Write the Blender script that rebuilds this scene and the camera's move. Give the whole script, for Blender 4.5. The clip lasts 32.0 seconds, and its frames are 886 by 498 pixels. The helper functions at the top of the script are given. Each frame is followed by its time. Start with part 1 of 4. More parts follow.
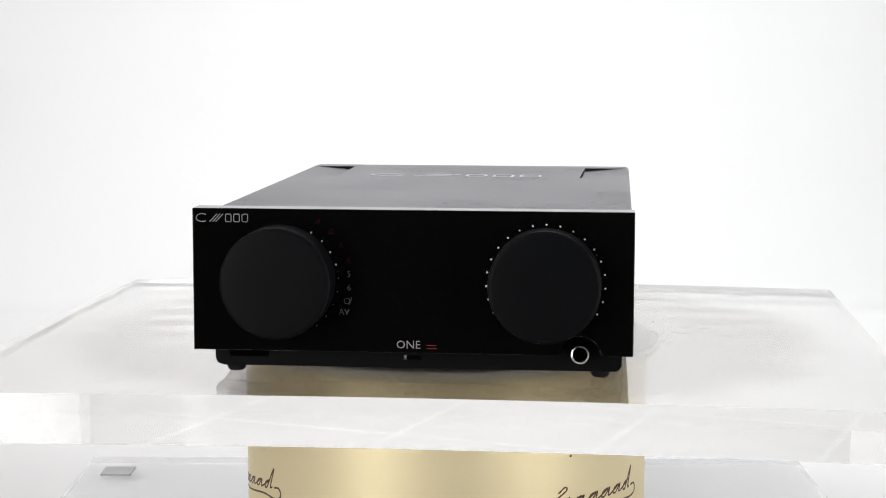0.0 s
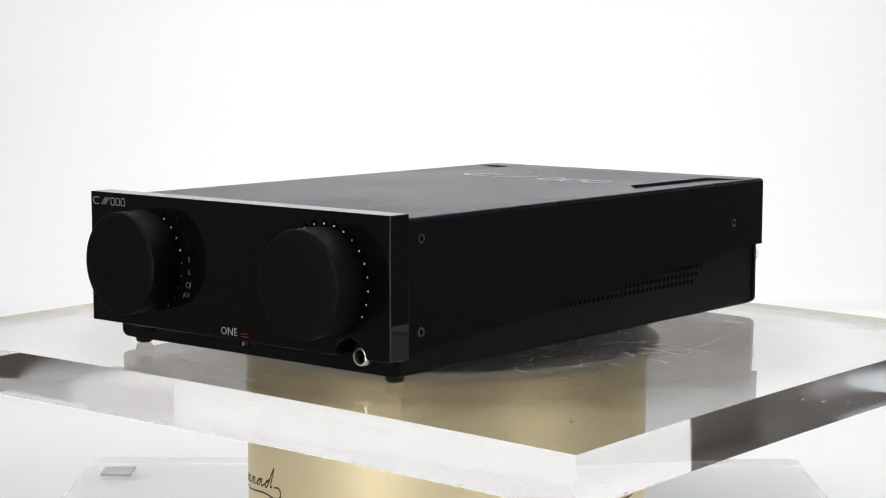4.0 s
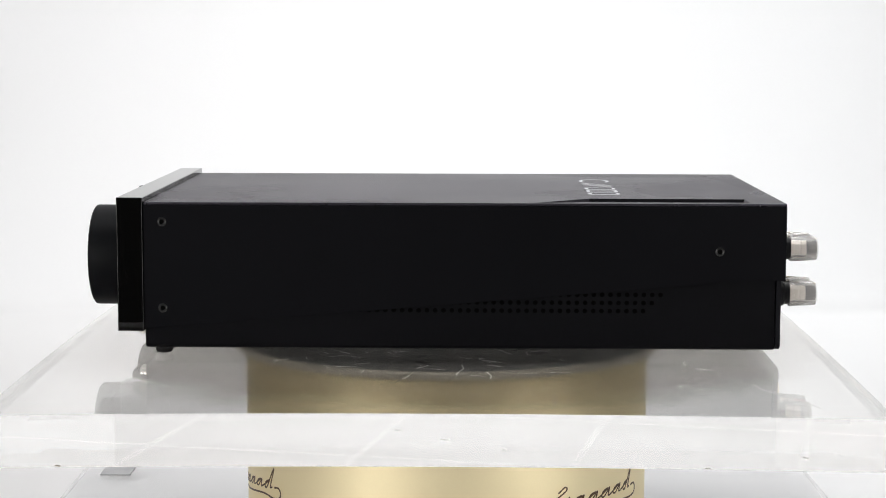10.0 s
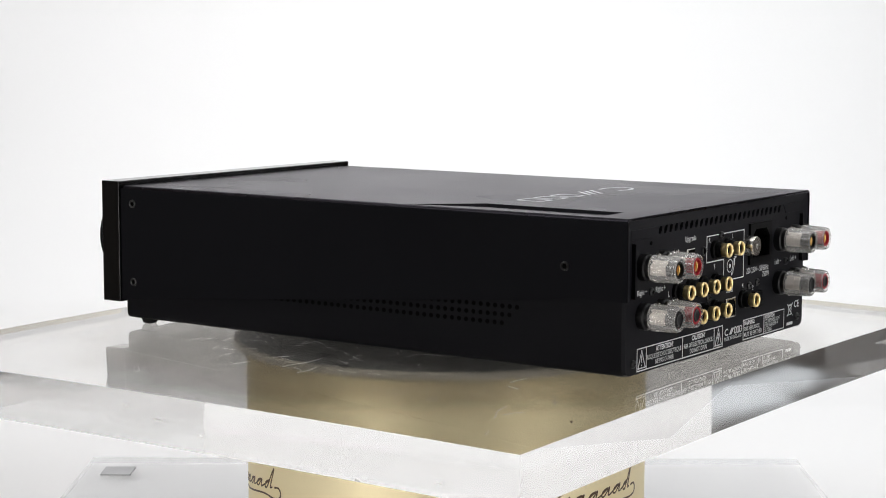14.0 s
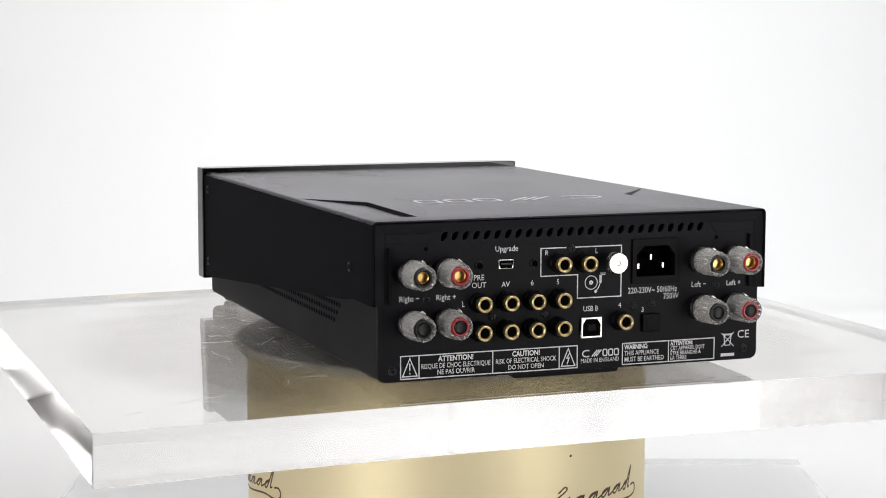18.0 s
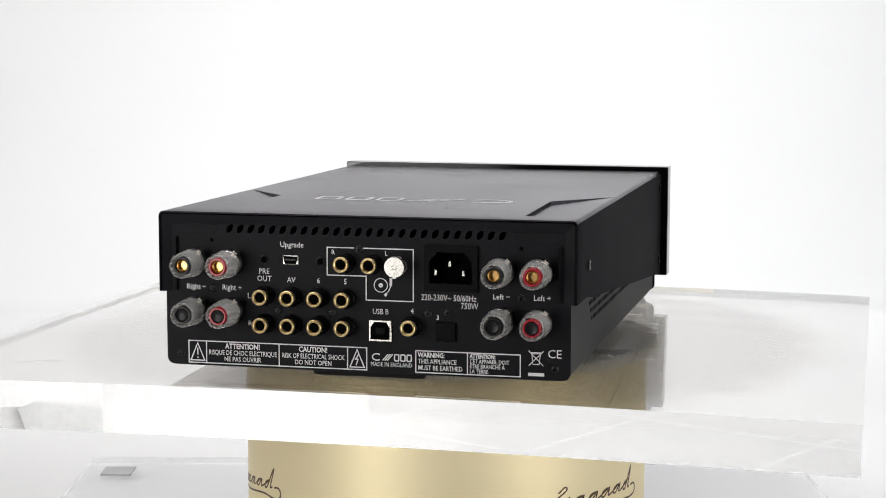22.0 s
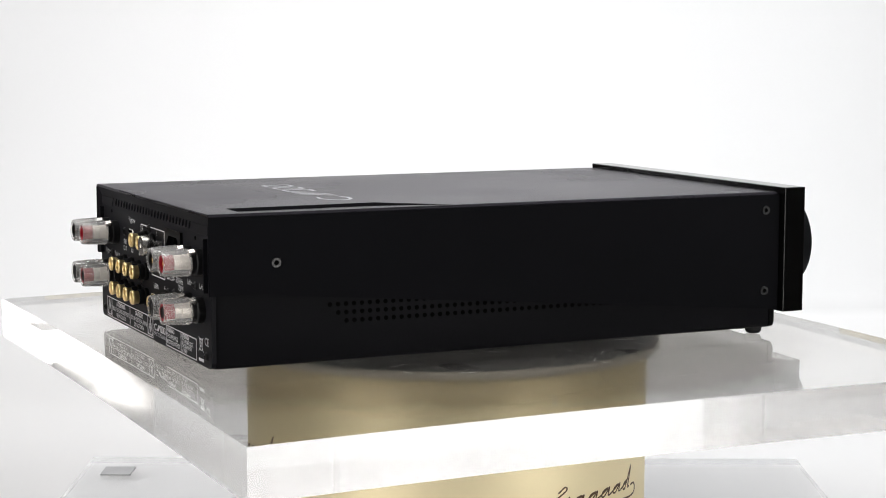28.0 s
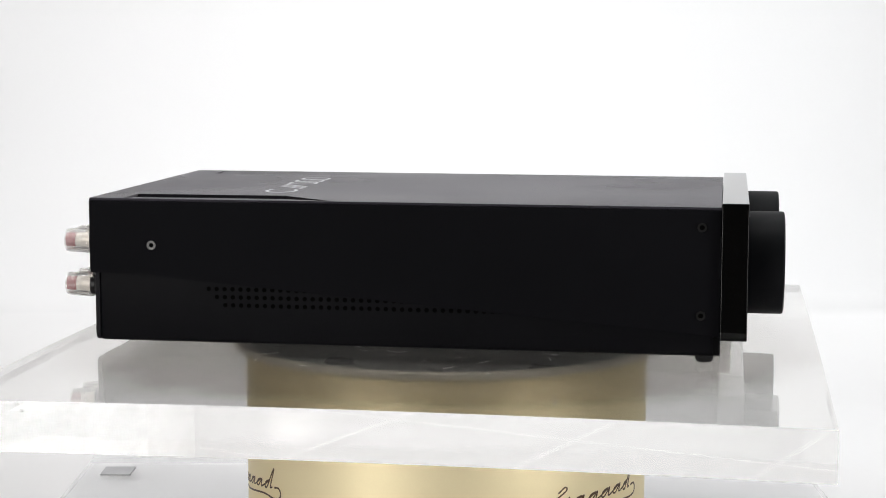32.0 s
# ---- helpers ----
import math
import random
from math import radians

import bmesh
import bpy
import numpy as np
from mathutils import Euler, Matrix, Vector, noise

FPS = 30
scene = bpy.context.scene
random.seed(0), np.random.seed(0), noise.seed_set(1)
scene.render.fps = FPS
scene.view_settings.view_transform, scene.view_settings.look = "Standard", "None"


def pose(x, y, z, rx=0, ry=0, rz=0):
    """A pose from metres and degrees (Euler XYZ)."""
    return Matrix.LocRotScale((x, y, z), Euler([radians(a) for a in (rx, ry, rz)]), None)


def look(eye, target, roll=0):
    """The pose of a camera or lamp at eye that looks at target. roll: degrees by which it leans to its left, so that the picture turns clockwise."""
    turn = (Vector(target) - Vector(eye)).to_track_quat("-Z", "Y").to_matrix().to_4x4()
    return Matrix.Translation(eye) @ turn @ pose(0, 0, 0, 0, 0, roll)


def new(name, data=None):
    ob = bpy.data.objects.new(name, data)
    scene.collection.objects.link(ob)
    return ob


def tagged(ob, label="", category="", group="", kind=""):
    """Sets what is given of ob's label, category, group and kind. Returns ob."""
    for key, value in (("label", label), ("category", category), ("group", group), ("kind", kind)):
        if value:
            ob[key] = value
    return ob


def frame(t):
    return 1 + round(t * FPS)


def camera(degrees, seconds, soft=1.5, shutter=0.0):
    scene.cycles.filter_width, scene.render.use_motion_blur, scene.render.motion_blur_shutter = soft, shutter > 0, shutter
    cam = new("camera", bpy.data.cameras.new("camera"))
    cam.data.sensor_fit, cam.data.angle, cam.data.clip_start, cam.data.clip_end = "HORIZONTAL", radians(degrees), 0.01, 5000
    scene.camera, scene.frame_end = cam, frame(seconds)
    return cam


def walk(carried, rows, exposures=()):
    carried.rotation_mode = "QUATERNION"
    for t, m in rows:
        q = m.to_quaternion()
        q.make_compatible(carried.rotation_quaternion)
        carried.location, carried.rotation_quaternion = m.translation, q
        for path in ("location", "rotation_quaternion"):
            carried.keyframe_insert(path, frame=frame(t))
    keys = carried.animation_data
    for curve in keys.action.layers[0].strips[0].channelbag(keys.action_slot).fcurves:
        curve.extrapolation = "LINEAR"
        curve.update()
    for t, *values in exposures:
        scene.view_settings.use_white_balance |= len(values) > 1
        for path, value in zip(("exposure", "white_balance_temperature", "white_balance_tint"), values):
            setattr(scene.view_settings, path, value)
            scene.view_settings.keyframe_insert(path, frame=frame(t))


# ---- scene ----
Z0 = 0.95                      # height of the turning plate's top
TURN0, RATE = 5.286, 8.5447    # degrees at the start, degrees a second, clockwise from above

cam = camera(27.078, 32.0, 1.0)
eye = pose(0, -1.0788, Z0 + 0.1744, 83.40, 0, 0.1214) @ pose(0, 0, 0, 0, 0, 0.116)
walk(cam, [(0, eye), (32, eye)])

# ---- light ----
world = bpy.data.worlds.new("world")
scene.world = world
world.use_nodes = True
world.node_tree.nodes["Background"].inputs[0].default_value = (0.9, 0.95, 1.0, 1)
world.node_tree.nodes["Background"].inputs[1].default_value = 0.9
scene.view_settings.exposure = 0.0
scene.cycles.caustics_refractive = False
scene.cycles.max_bounces, scene.cycles.glossy_bounces, scene.cycles.transmission_bounces = 16, 14, 14


def area(name, eye, target, sx, sy, power, colour=(1, 1, 1)):
    lamp = bpy.data.lights.new(name, "AREA")
    lamp.shape, lamp.size, lamp.size_y, lamp.energy, lamp.color = "RECTANGLE", sx, sy, power, colour
    ob = new(name, lamp)
    ob.matrix_world = look(eye, target)
    return ob


WARM = (1.0, 0.975, 0.95)
area("overhead_softbox", (0, -0.15, Z0 + 1.65), (0, 0.65, Z0), 4.0, 0.6, 26.0, (0.990, 0.99, 1.0))
area("back_overhead_softbox", (0, 0.85, Z0 + 1.55), (0, 0.87, Z0), 2.6, 1.5, 2.0, (0.985, 0.99, 1.0))
area("backdrop_lamp_left", (-0.6, 0.80, Z0 + 1.35), (-1.1, 1.5, Z0 + 0.15), 0.5, 0.5, 6.0, (0.992, 0.99, 1.0))
area("backdrop_lamp_right", (0.6, 0.75, Z0 + 1.35), (1.1, 1.45, Z0 + 0.15), 0.5, 0.5, 8.0, (0.955, 0.98, 1.0))


def diffuser_cloth(name, base, peak, middle, width, half, colour):
    """Lit softbox cloth, brightest before its lamp, wrinkled, and dim towards its hem."""
    m = bpy.data.materials.new(name)
    m.use_nodes = True
    nt = m.node_tree
    nt.nodes.clear()
    tc = nt.nodes.new("ShaderNodeTexCoord")
    ax = nt.nodes.new("ShaderNodeSeparateXYZ")
    nz = nt.nodes.new("ShaderNodeTexNoise")
    nz.inputs["Scale"].default_value, nz.inputs["Detail"].default_value = 9, 4
    folds = nt.nodes.new("ShaderNodeMapping")
    folds.inputs["Scale"].default_value = (1.6, 0.45, 1)
    nt.links.new(tc.outputs["Object"], ax.inputs[0])
    nt.links.new(tc.outputs["Object"], folds.inputs[0])
    nt.links.new(folds.outputs[0], nz.inputs["Vector"])

    def op(kind, a, b):
        n = nt.nodes.new("ShaderNodeMath")
        n.operation = kind
        for i, v in enumerate((a, b)):
            if isinstance(v, (int, float)):
                n.inputs[i].default_value = v
            else:
                nt.links.new(v, n.inputs[i])
        return n.outputs[0]

    u = op("DIVIDE", op("SUBTRACT", ax.outputs[0], middle), width)
    bell = op("POWER", 2.718, op("MULTIPLY", op("MULTIPLY", u, u), -0.5))
    wrinkle = op("ADD", op("MULTIPLY", nz.outputs[0], 0.9), 0.55)
    hem = op("MINIMUM", op("MAXIMUM", op("DIVIDE", op("SUBTRACT", half, op("ABSOLUTE", ax.outputs[0], 0)), 0.05), 0.05), 1)
    em = nt.nodes.new("ShaderNodeEmission")
    em.inputs[0].default_value = (*colour, 1)
    nt.links.new(op("MULTIPLY", op("MULTIPLY", op("ADD", op("MULTIPLY", bell, peak), base), wrinkle), hem), em.inputs[1])
    out = nt.nodes.new("ShaderNodeOutputMaterial")
    nt.links.new(em.outputs[0], out.inputs[0])
    return m


CLOTH_LEFT = diffuser_cloth("lit_cloth_left", 2.4, 3.8, 0.04, 0.15, 0.28, WARM)
CLOTH_RIGHT = diffuser_cloth("lit_cloth_right", 1.4, 3.6, 0.03, 0.13, 0.2275, WARM)

# ---- materials ----
def mat(name, colour, rough=0.5, metal=0.0, grain=0.0, scale=400.0, bump=0.0, spot=0.0, spot_scale=12.0, ior=1.5,
        coat=0.0, glass=0.0, rough_var=0.0, spec=0.5):
    """A surface with variation at two scales: fine grain (and relief) and broad patches."""
    m = bpy.data.materials.new(name)
    m.use_nodes = True
    nt = m.node_tree
    b = nt.nodes["Principled BSDF"]
    b.inputs["Base Color"].default_value = (*colour, 1)
    b.inputs["Roughness"].default_value = rough
    b.inputs["Metallic"].default_value = metal
    b.inputs["IOR"].default_value = ior
    b.inputs["Specular IOR Level"].default_value = spec
    b.inputs["Coat Weight"].default_value = coat
    b.inputs["Transmission Weight"].default_value = glass
    if grain or bump or spot or rough_var:
        tc = nt.nodes.new("ShaderNodeTexCoord")
        fine = nt.nodes.new("ShaderNodeTexNoise")
        fine.inputs["Scale"].default_value, fine.inputs["Detail"].default_value = scale, 3
        broad = nt.nodes.new("ShaderNodeTexNoise")
        broad.inputs["Scale"].default_value, broad.inputs["Detail"].default_value = spot_scale, 4
        for n in (fine, broad):
            nt.links.new(tc.outputs["Object"], n.inputs["Vector"])
        if grain or spot:
            low = nt.nodes.new("ShaderNodeMapRange")
            low.inputs[3].default_value, low.inputs[4].default_value = 1 - grain, 1 + grain
            nt.links.new(fine.outputs[0], low.inputs[0])
            wide = nt.nodes.new("ShaderNodeMapRange")
            wide.inputs[1].default_value, wide.inputs[2].default_value = 0.3, 0.7
            wide.inputs[3].default_value, wide.inputs[4].default_value = 1 - spot, 1 + spot
            nt.links.new(broad.outputs[0], wide.inputs[0])
            mul = nt.nodes.new("ShaderNodeMath")
            mul.operation = "MULTIPLY"
            nt.links.new(low.outputs[0], mul.inputs[0])
            nt.links.new(wide.outputs[0], mul.inputs[1])
            col = nt.nodes.new("ShaderNodeVectorMath")
            col.operation = "SCALE"
            col.inputs[0].default_value = colour
            nt.links.new(mul.outputs[0], col.inputs["Scale"])
            nt.links.new(col.outputs[0], b.inputs["Base Color"])
        if rough_var:
            rr = nt.nodes.new("ShaderNodeMapRange")
            rr.inputs[1].default_value, rr.inputs[2].default_value = 0.3, 0.7
            rr.inputs[3].default_value, rr.inputs[4].default_value = max(0, rough - rough_var), rough + rough_var
            nt.links.new(broad.outputs[0], rr.inputs[0])
            nt.links.new(rr.outputs[0], b.inputs["Roughness"])
        if bump:
            bn = nt.nodes.new("ShaderNodeBump")
            bn.inputs["Strength"].default_value, bn.inputs["Distance"].default_value = bump, 0.0002
            nt.links.new(fine.outputs[0], bn.inputs["Height"])
            nt.links.new(bn.outputs[0], b.inputs["Normal"])
    return m


SATIN = mat("black_powder_coat", (0.0066, 0.0066, 0.0080), 0.5, spec=0.06, grain=0.25, scale=1500, bump=0.03, spot=0.1, spot_scale=9, rough_var=0.03)
def brushed(m, amount):
    """Stretches the gloss along the panel's length, as on a rolled and coated sheet."""
    nt = m.node_tree
    tn = nt.nodes.new("ShaderNodeTangent")
    tn.direction_type, tn.uv_map = "UV_MAP", "UVMap"
    b = nt.nodes["Principled BSDF"]
    b.inputs["Anisotropic"].default_value = amount
    nt.links.new(tn.outputs[0], b.inputs["Tangent"])


ROLLED = mat("black_coated_sheet", (0.0170, 0.0160, 0.0190), 0.26, metal=1, spec=0.04, grain=0.25, scale=1500, bump=0.0, spot=0.1, spot_scale=9, rough_var=0.03)
brushed(ROLLED, 0.5)
ROLLED.node_tree.nodes["Principled BSDF"].inputs["Specular Tint"].default_value = (0.70, 0.685, 0.71, 1)
REARCOAT = mat("black_rear_coat", (0.0115, 0.0115, 0.0138), 0.5, spec=0.08, grain=0.25, scale=1500, bump=0.03, spot=0.1, spot_scale=9, rough_var=0.03)
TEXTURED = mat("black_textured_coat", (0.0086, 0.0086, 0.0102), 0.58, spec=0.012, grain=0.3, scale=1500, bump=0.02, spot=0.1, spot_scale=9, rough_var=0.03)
PLASTIC = mat("black_plastic", (0.0035, 0.0035, 0.0038), 0.4, spec=0.06, grain=0.2, scale=900, bump=0.08, spot=0.1)
BLACKCLOTH = mat("black_softbox_cloth", (0.015, 0.015, 0.016), 0.8, grain=0.2, scale=300, spot=0.1)
RUBBER = mat("black_rubber", (0.008, 0.008, 0.0085), 0.7, spec=0.2, grain=0.2, scale=900, bump=0.1, spot=0.1)
SOFT = mat("soft_touch_black", (0.0036, 0.0040, 0.0050), 0.5, spec=0.09, grain=0.15, scale=1200, bump=0.06, spot=0.08, spot_scale=20)
GLOSS = mat("gloss_black_acrylic", (0.003, 0.003, 0.003), 0.018, ior=1.52, rough_var=0.012, spot_scale=30)
HOLE = mat("dark_opening", (0.0015, 0.0015, 0.0015), 0.8, spec=0.03, grain=0.2)
PRINT = mat("white_print", (0.80, 0.81, 0.82), 0.5, grain=0.05, scale=2000, spot=0.05)
DIMPRINT = mat("grey_print", (0.10, 0.105, 0.11), 0.5, grain=0.05, scale=2000, spot=0.05)
SILVERPRINT = mat("silver_print", (0.74, 0.75, 0.78), 0.4, metal=0.35, grain=0.05, scale=2000, spot=0.05)
DOT = mat("bright_white_dot", (0.92, 0.92, 0.92), 0.3, grain=0.02, scale=2000)
LETTER = mat("pale_print", (0.36, 0.36, 0.38), 0.5, grain=0.05, scale=2000, spot=0.05)
GREYPRINT = mat("pale_grey_print", (0.24, 0.25, 0.275), 0.5, grain=0.05, scale=2000, spot=0.05)
REDPRINT = mat("red_print", (0.22, 0.008, 0.008), 0.5, grain=0.05, scale=2000, spot=0.05)
DARKRED = mat("dim_red_print", (0.028, 0.0006, 0.001), 0.5, spec=0.1, grain=0.05, scale=2000, spot=0.05)
GOLD = mat("gold_plate", (0.96, 0.75, 0.38), 0.36, metal=1, grain=0.05, scale=500, spot=0.08, rough_var=0.06)
BRASSTIP = mat("gold_socket", (0.78, 0.50, 0.18), 0.3, metal=1, grain=0.05, scale=500, spot=0.1)
NICKEL = mat("nickel", (0.62, 0.60, 0.56), 0.28, metal=1, grain=0.05, scale=500, spot=0.1, rough_var=0.06)
STEEL = mat("bright_steel", (0.75, 0.74, 0.70), 0.25, metal=1, grain=0.05, scale=500, spot=0.1)
SCREW = mat("dark_screw", (0.02, 0.02, 0.021), 0.35, metal=0.5, grain=0.1, spot=0.1)
RING = mat("grey_bolt", (0.055, 0.055, 0.055), 0.3, metal=0.9, grain=0.1, spot=0.1)
REDPL = mat("red_plastic", (0.32, 0.005, 0.016), 0.3, grain=0.08, spot=0.1)
BLACKPL = mat("black_collar_plastic", (0.006, 0.006, 0.0065), 0.35, spec=0.25, grain=0.1, spot=0.1)
IVORY = mat("silvery_spindle", (0.86, 0.80, 0.73), 0.3, metal=0.4, grain=0.05, spot=0.1)
CLEAR = mat("clear_polycarbonate", (0.99, 0.975, 0.955), 0.05, ior=1.45, glass=0.86, rough_var=0.03, spot_scale=200)
BASEACRYLIC = mat("clear_base_acrylic", (0.925, 0.915, 0.92), 0.0, ior=1.49, glass=1.0)
ACRYLIC = mat("clear_acrylic", (0.94, 0.932, 0.915), 0.0, ior=1.49, glass=1.0)


def worn_shaded_underside():
    """Acrylic dulled round the middle by turning on the disc, with shade painted in; clear towards its edges."""
    m = mat("scuffed_shaded_acrylic", (0.94, 0.932, 0.915), 0.0, ior=1.49, glass=1.0)
    nt = m.node_tree
    tc = nt.nodes.new("ShaderNodeTexCoord")
    flat = nt.nodes.new("ShaderNodeVectorMath")
    flat.operation = "MULTIPLY"
    flat.inputs[1].default_value = (1, 1, 0)
    reach = nt.nodes.new("ShaderNodeVectorMath")
    reach.operation = "LENGTH"
    patches = nt.nodes.new("ShaderNodeTexNoise")
    patches.inputs["Scale"].default_value, patches.inputs["Detail"].default_value = 22, 5
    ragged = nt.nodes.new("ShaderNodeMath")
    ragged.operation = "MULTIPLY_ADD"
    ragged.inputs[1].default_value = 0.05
    worn_shaded = nt.nodes.new("ShaderNodeMapRange")
    worn_shaded.interpolation_type = "SMOOTHSTEP"
    worn_shaded.inputs[1].default_value, worn_shaded.inputs[2].default_value = 0.275, 0.215
    # inner colour darkened for the plate's and amplifier's shade on the drum
    shade_tint = nt.nodes.new("ShaderNodeMix")
    shade_tint.data_type = "RGBA"
    shade_tint.inputs[6].default_value, shade_tint.inputs[7].default_value = (0.94, 0.932, 0.915, 1), (0.44, 0.405, 0.365, 1)
    haze = nt.nodes.new("ShaderNodeMath")
    haze.operation = "MULTIPLY"
    haze.inputs[1].default_value = 0.085
    nt.links.new(tc.outputs["Object"], flat.inputs[0])
    nt.links.new(flat.outputs[0], reach.inputs[0])
    nt.links.new(tc.outputs["Object"], patches.inputs["Vector"])
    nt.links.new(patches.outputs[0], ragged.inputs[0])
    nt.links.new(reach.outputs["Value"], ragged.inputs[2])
    nt.links.new(ragged.outputs[0], worn_shaded.inputs[0])
    nt.links.new(worn_shaded.outputs[0], shade_tint.inputs[0])
    nt.links.new(worn_shaded.outputs[0], haze.inputs[0])
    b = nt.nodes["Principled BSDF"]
    nt.links.new(shade_tint.outputs[2], b.inputs["Base Color"])
    nt.links.new(haze.outputs[0], b.inputs["Roughness"])
    return m


SCUFFED_SHADED = worn_shaded_underside()
WHITE = mat("white_paper_sweep", (0.86, 0.86, 0.86), 0.9, spec=0.0, grain=0.01, scale=300, spot=0.006, spot_scale=2, bump=0.02)
GREYPAD = mat("grey_pad", (0.48, 0.48, 0.49), 0.7, grain=0.1, spot=0.15)
MARK = mat("pale_scratch", (0.50, 0.49, 0.46), 0.5, grain=0.05, spot=0.1, spot_scale=300)
INK = mat("dark_brown_ink", (0.09, 0.045, 0.012), 0.45, grain=0.1, spot=0.1)
RIM = mat("cream_lacquer", (0.82, 0.78, 0.68), 0.35, grain=0.04, spot=0.06, spot_scale=25)
WHITEWALL = mat("white_wall", (0.82, 0.82, 0.82), 0.7, grain=0.02, spot=0.02, spot_scale=2)
WALL = mat("dark_wall", (0.16, 0.14, 0.125), 0.7, grain=0.05, spot=0.2, spot_scale=1.5)


def gold_drum():
    m = mat("gold_lacquered_metal", (1.0, 0.87, 0.555), 0.5, metal=0.5, grain=0.02, scale=900, spot=0.03, spot_scale=8)
    nt = m.node_tree
    tc = nt.nodes.new("ShaderNodeTexCoord")
    mp = nt.nodes.new("ShaderNodeMapping")
    mp.inputs["Scale"].default_value = (1, 1, 60)
    nz = nt.nodes.new("ShaderNodeTexNoise")
    nz.inputs["Scale"].default_value, nz.inputs["Detail"].default_value = 30, 4
    bp_ = nt.nodes.new("ShaderNodeBump")
    bp_.inputs["Strength"].default_value, bp_.inputs["Distance"].default_value = 0.08, 0.0002
    nt.links.new(tc.outputs["Object"], mp.inputs[0])
    nt.links.new(mp.outputs[0], nz.inputs["Vector"])
    nt.links.new(nz.outputs[0], bp_.inputs["Height"])
    nt.links.new(bp_.outputs[0], nt.nodes["Principled BSDF"].inputs["Normal"])
    return m


def scratched_metal():
    """Grey turntable metal with fine scratches running all ways."""
    m = mat("scratched_aluminium", (0.36, 0.36, 0.36), 0.34, metal=0.45)
    nt = m.node_tree
    b = nt.nodes["Principled BSDF"]
    tc = nt.nodes.new("ShaderNodeTexCoord")
    total = None
    for i, (turn, stretch, size) in enumerate(((0.3, 110, 14), (1.4, 150, 12), (2.5, 130, 16), (0.9, 95, 19), (2.0, 140, 13))):
        mp = nt.nodes.new("ShaderNodeMapping")
        mp.inputs["Rotation"].default_value, mp.inputs["Scale"].default_value = (0, 0, turn), (stretch, 1, 1)
        mp.inputs["Location"].default_value = (i * 3.1, i, 0)
        nz = nt.nodes.new("ShaderNodeTexNoise")
        nz.inputs["Scale"].default_value, nz.inputs["Detail"].default_value = size, 2
        rg = nt.nodes.new("ShaderNodeMapRange")
        rg.inputs[1].default_value, rg.inputs[2].default_value = 0.63, 0.72
        nt.links.new(tc.outputs["Object"], mp.inputs[0])
        nt.links.new(mp.outputs[0], nz.inputs["Vector"])
        nt.links.new(nz.outputs[0], rg.inputs[0])
        if total is None:
            total = rg.outputs[0]
        else:
            mx = nt.nodes.new("ShaderNodeMath")
            mx.operation = "MAXIMUM"
            nt.links.new(total, mx.inputs[0])
            nt.links.new(rg.outputs[0], mx.inputs[1])
            total = mx.outputs[0]
    broad = nt.nodes.new("ShaderNodeTexNoise")
    broad.inputs["Scale"].default_value, broad.inputs["Detail"].default_value = 35, 5
    nt.links.new(tc.outputs["Object"], broad.inputs["Vector"])
    ramp = nt.nodes.new("ShaderNodeMapRange")
    ramp.inputs[1].default_value, ramp.inputs[2].default_value = 0.3, 0.7
    ramp.inputs[3].default_value, ramp.inputs[4].default_value = 0.24, 0.50
    nt.links.new(broad.outputs[0], ramp.inputs[0])
    nt.links.new(ramp.outputs[0], b.inputs["Roughness"])
    mix = nt.nodes.new("ShaderNodeMix")
    mix.data_type = "RGBA"
    mix.inputs[6].default_value, mix.inputs[7].default_value = (0.39, 0.39, 0.385, 1), (0.88, 0.88, 0.86, 1)
    nt.links.new(total, mix.inputs[0])
    nt.links.new(mix.outputs[2], b.inputs["Base Color"])
    return m


def panelled_wall(name, a, b, rough=0.6, size=0.6, joint=(0.86, 0.80, 0.72)):
    """The dim room round the set: panels with pale joints."""
    m = mat(name, a, rough)
    nt = m.node_tree
    tc = nt.nodes.new("ShaderNodeTexCoord")
    br = nt.nodes.new("ShaderNodeTexBrick")
    br.offset = 0.0
    br.inputs["Color1"].default_value = (*a, 1)
    br.inputs["Color2"].default_value = (*b, 1)
    br.inputs["Mortar"].default_value = (*joint, 1)
    br.inputs["Scale"].default_value = 1.0
    br.inputs["Mortar Size"].default_value = 0.02 * size
    br.inputs["Brick Width"].default_value, br.inputs["Row Height"].default_value = size, size
    nt.links.new(tc.outputs["UV"], br.inputs["Vector"])
    nt.links.new(br.outputs[0], nt.nodes["Principled BSDF"].inputs["Base Color"])
    return m


DRUM = gold_drum()
DISC = scratched_metal()
PANELS = panelled_wall("brown_panels", (0.56, 0.45, 0.40), (0.47, 0.38, 0.34), 0.5, 0.27)
FLOORTILE = panelled_wall("brown_floor_tiles", (0.34, 0.27, 0.235), (0.28, 0.225, 0.20), 0.2)
TILES = panelled_wall("pale_grey_tiles", (0.80, 0.82, 0.83), (0.75, 0.78, 0.79), 0.35, 0.6, (0.92, 0.92, 0.91))


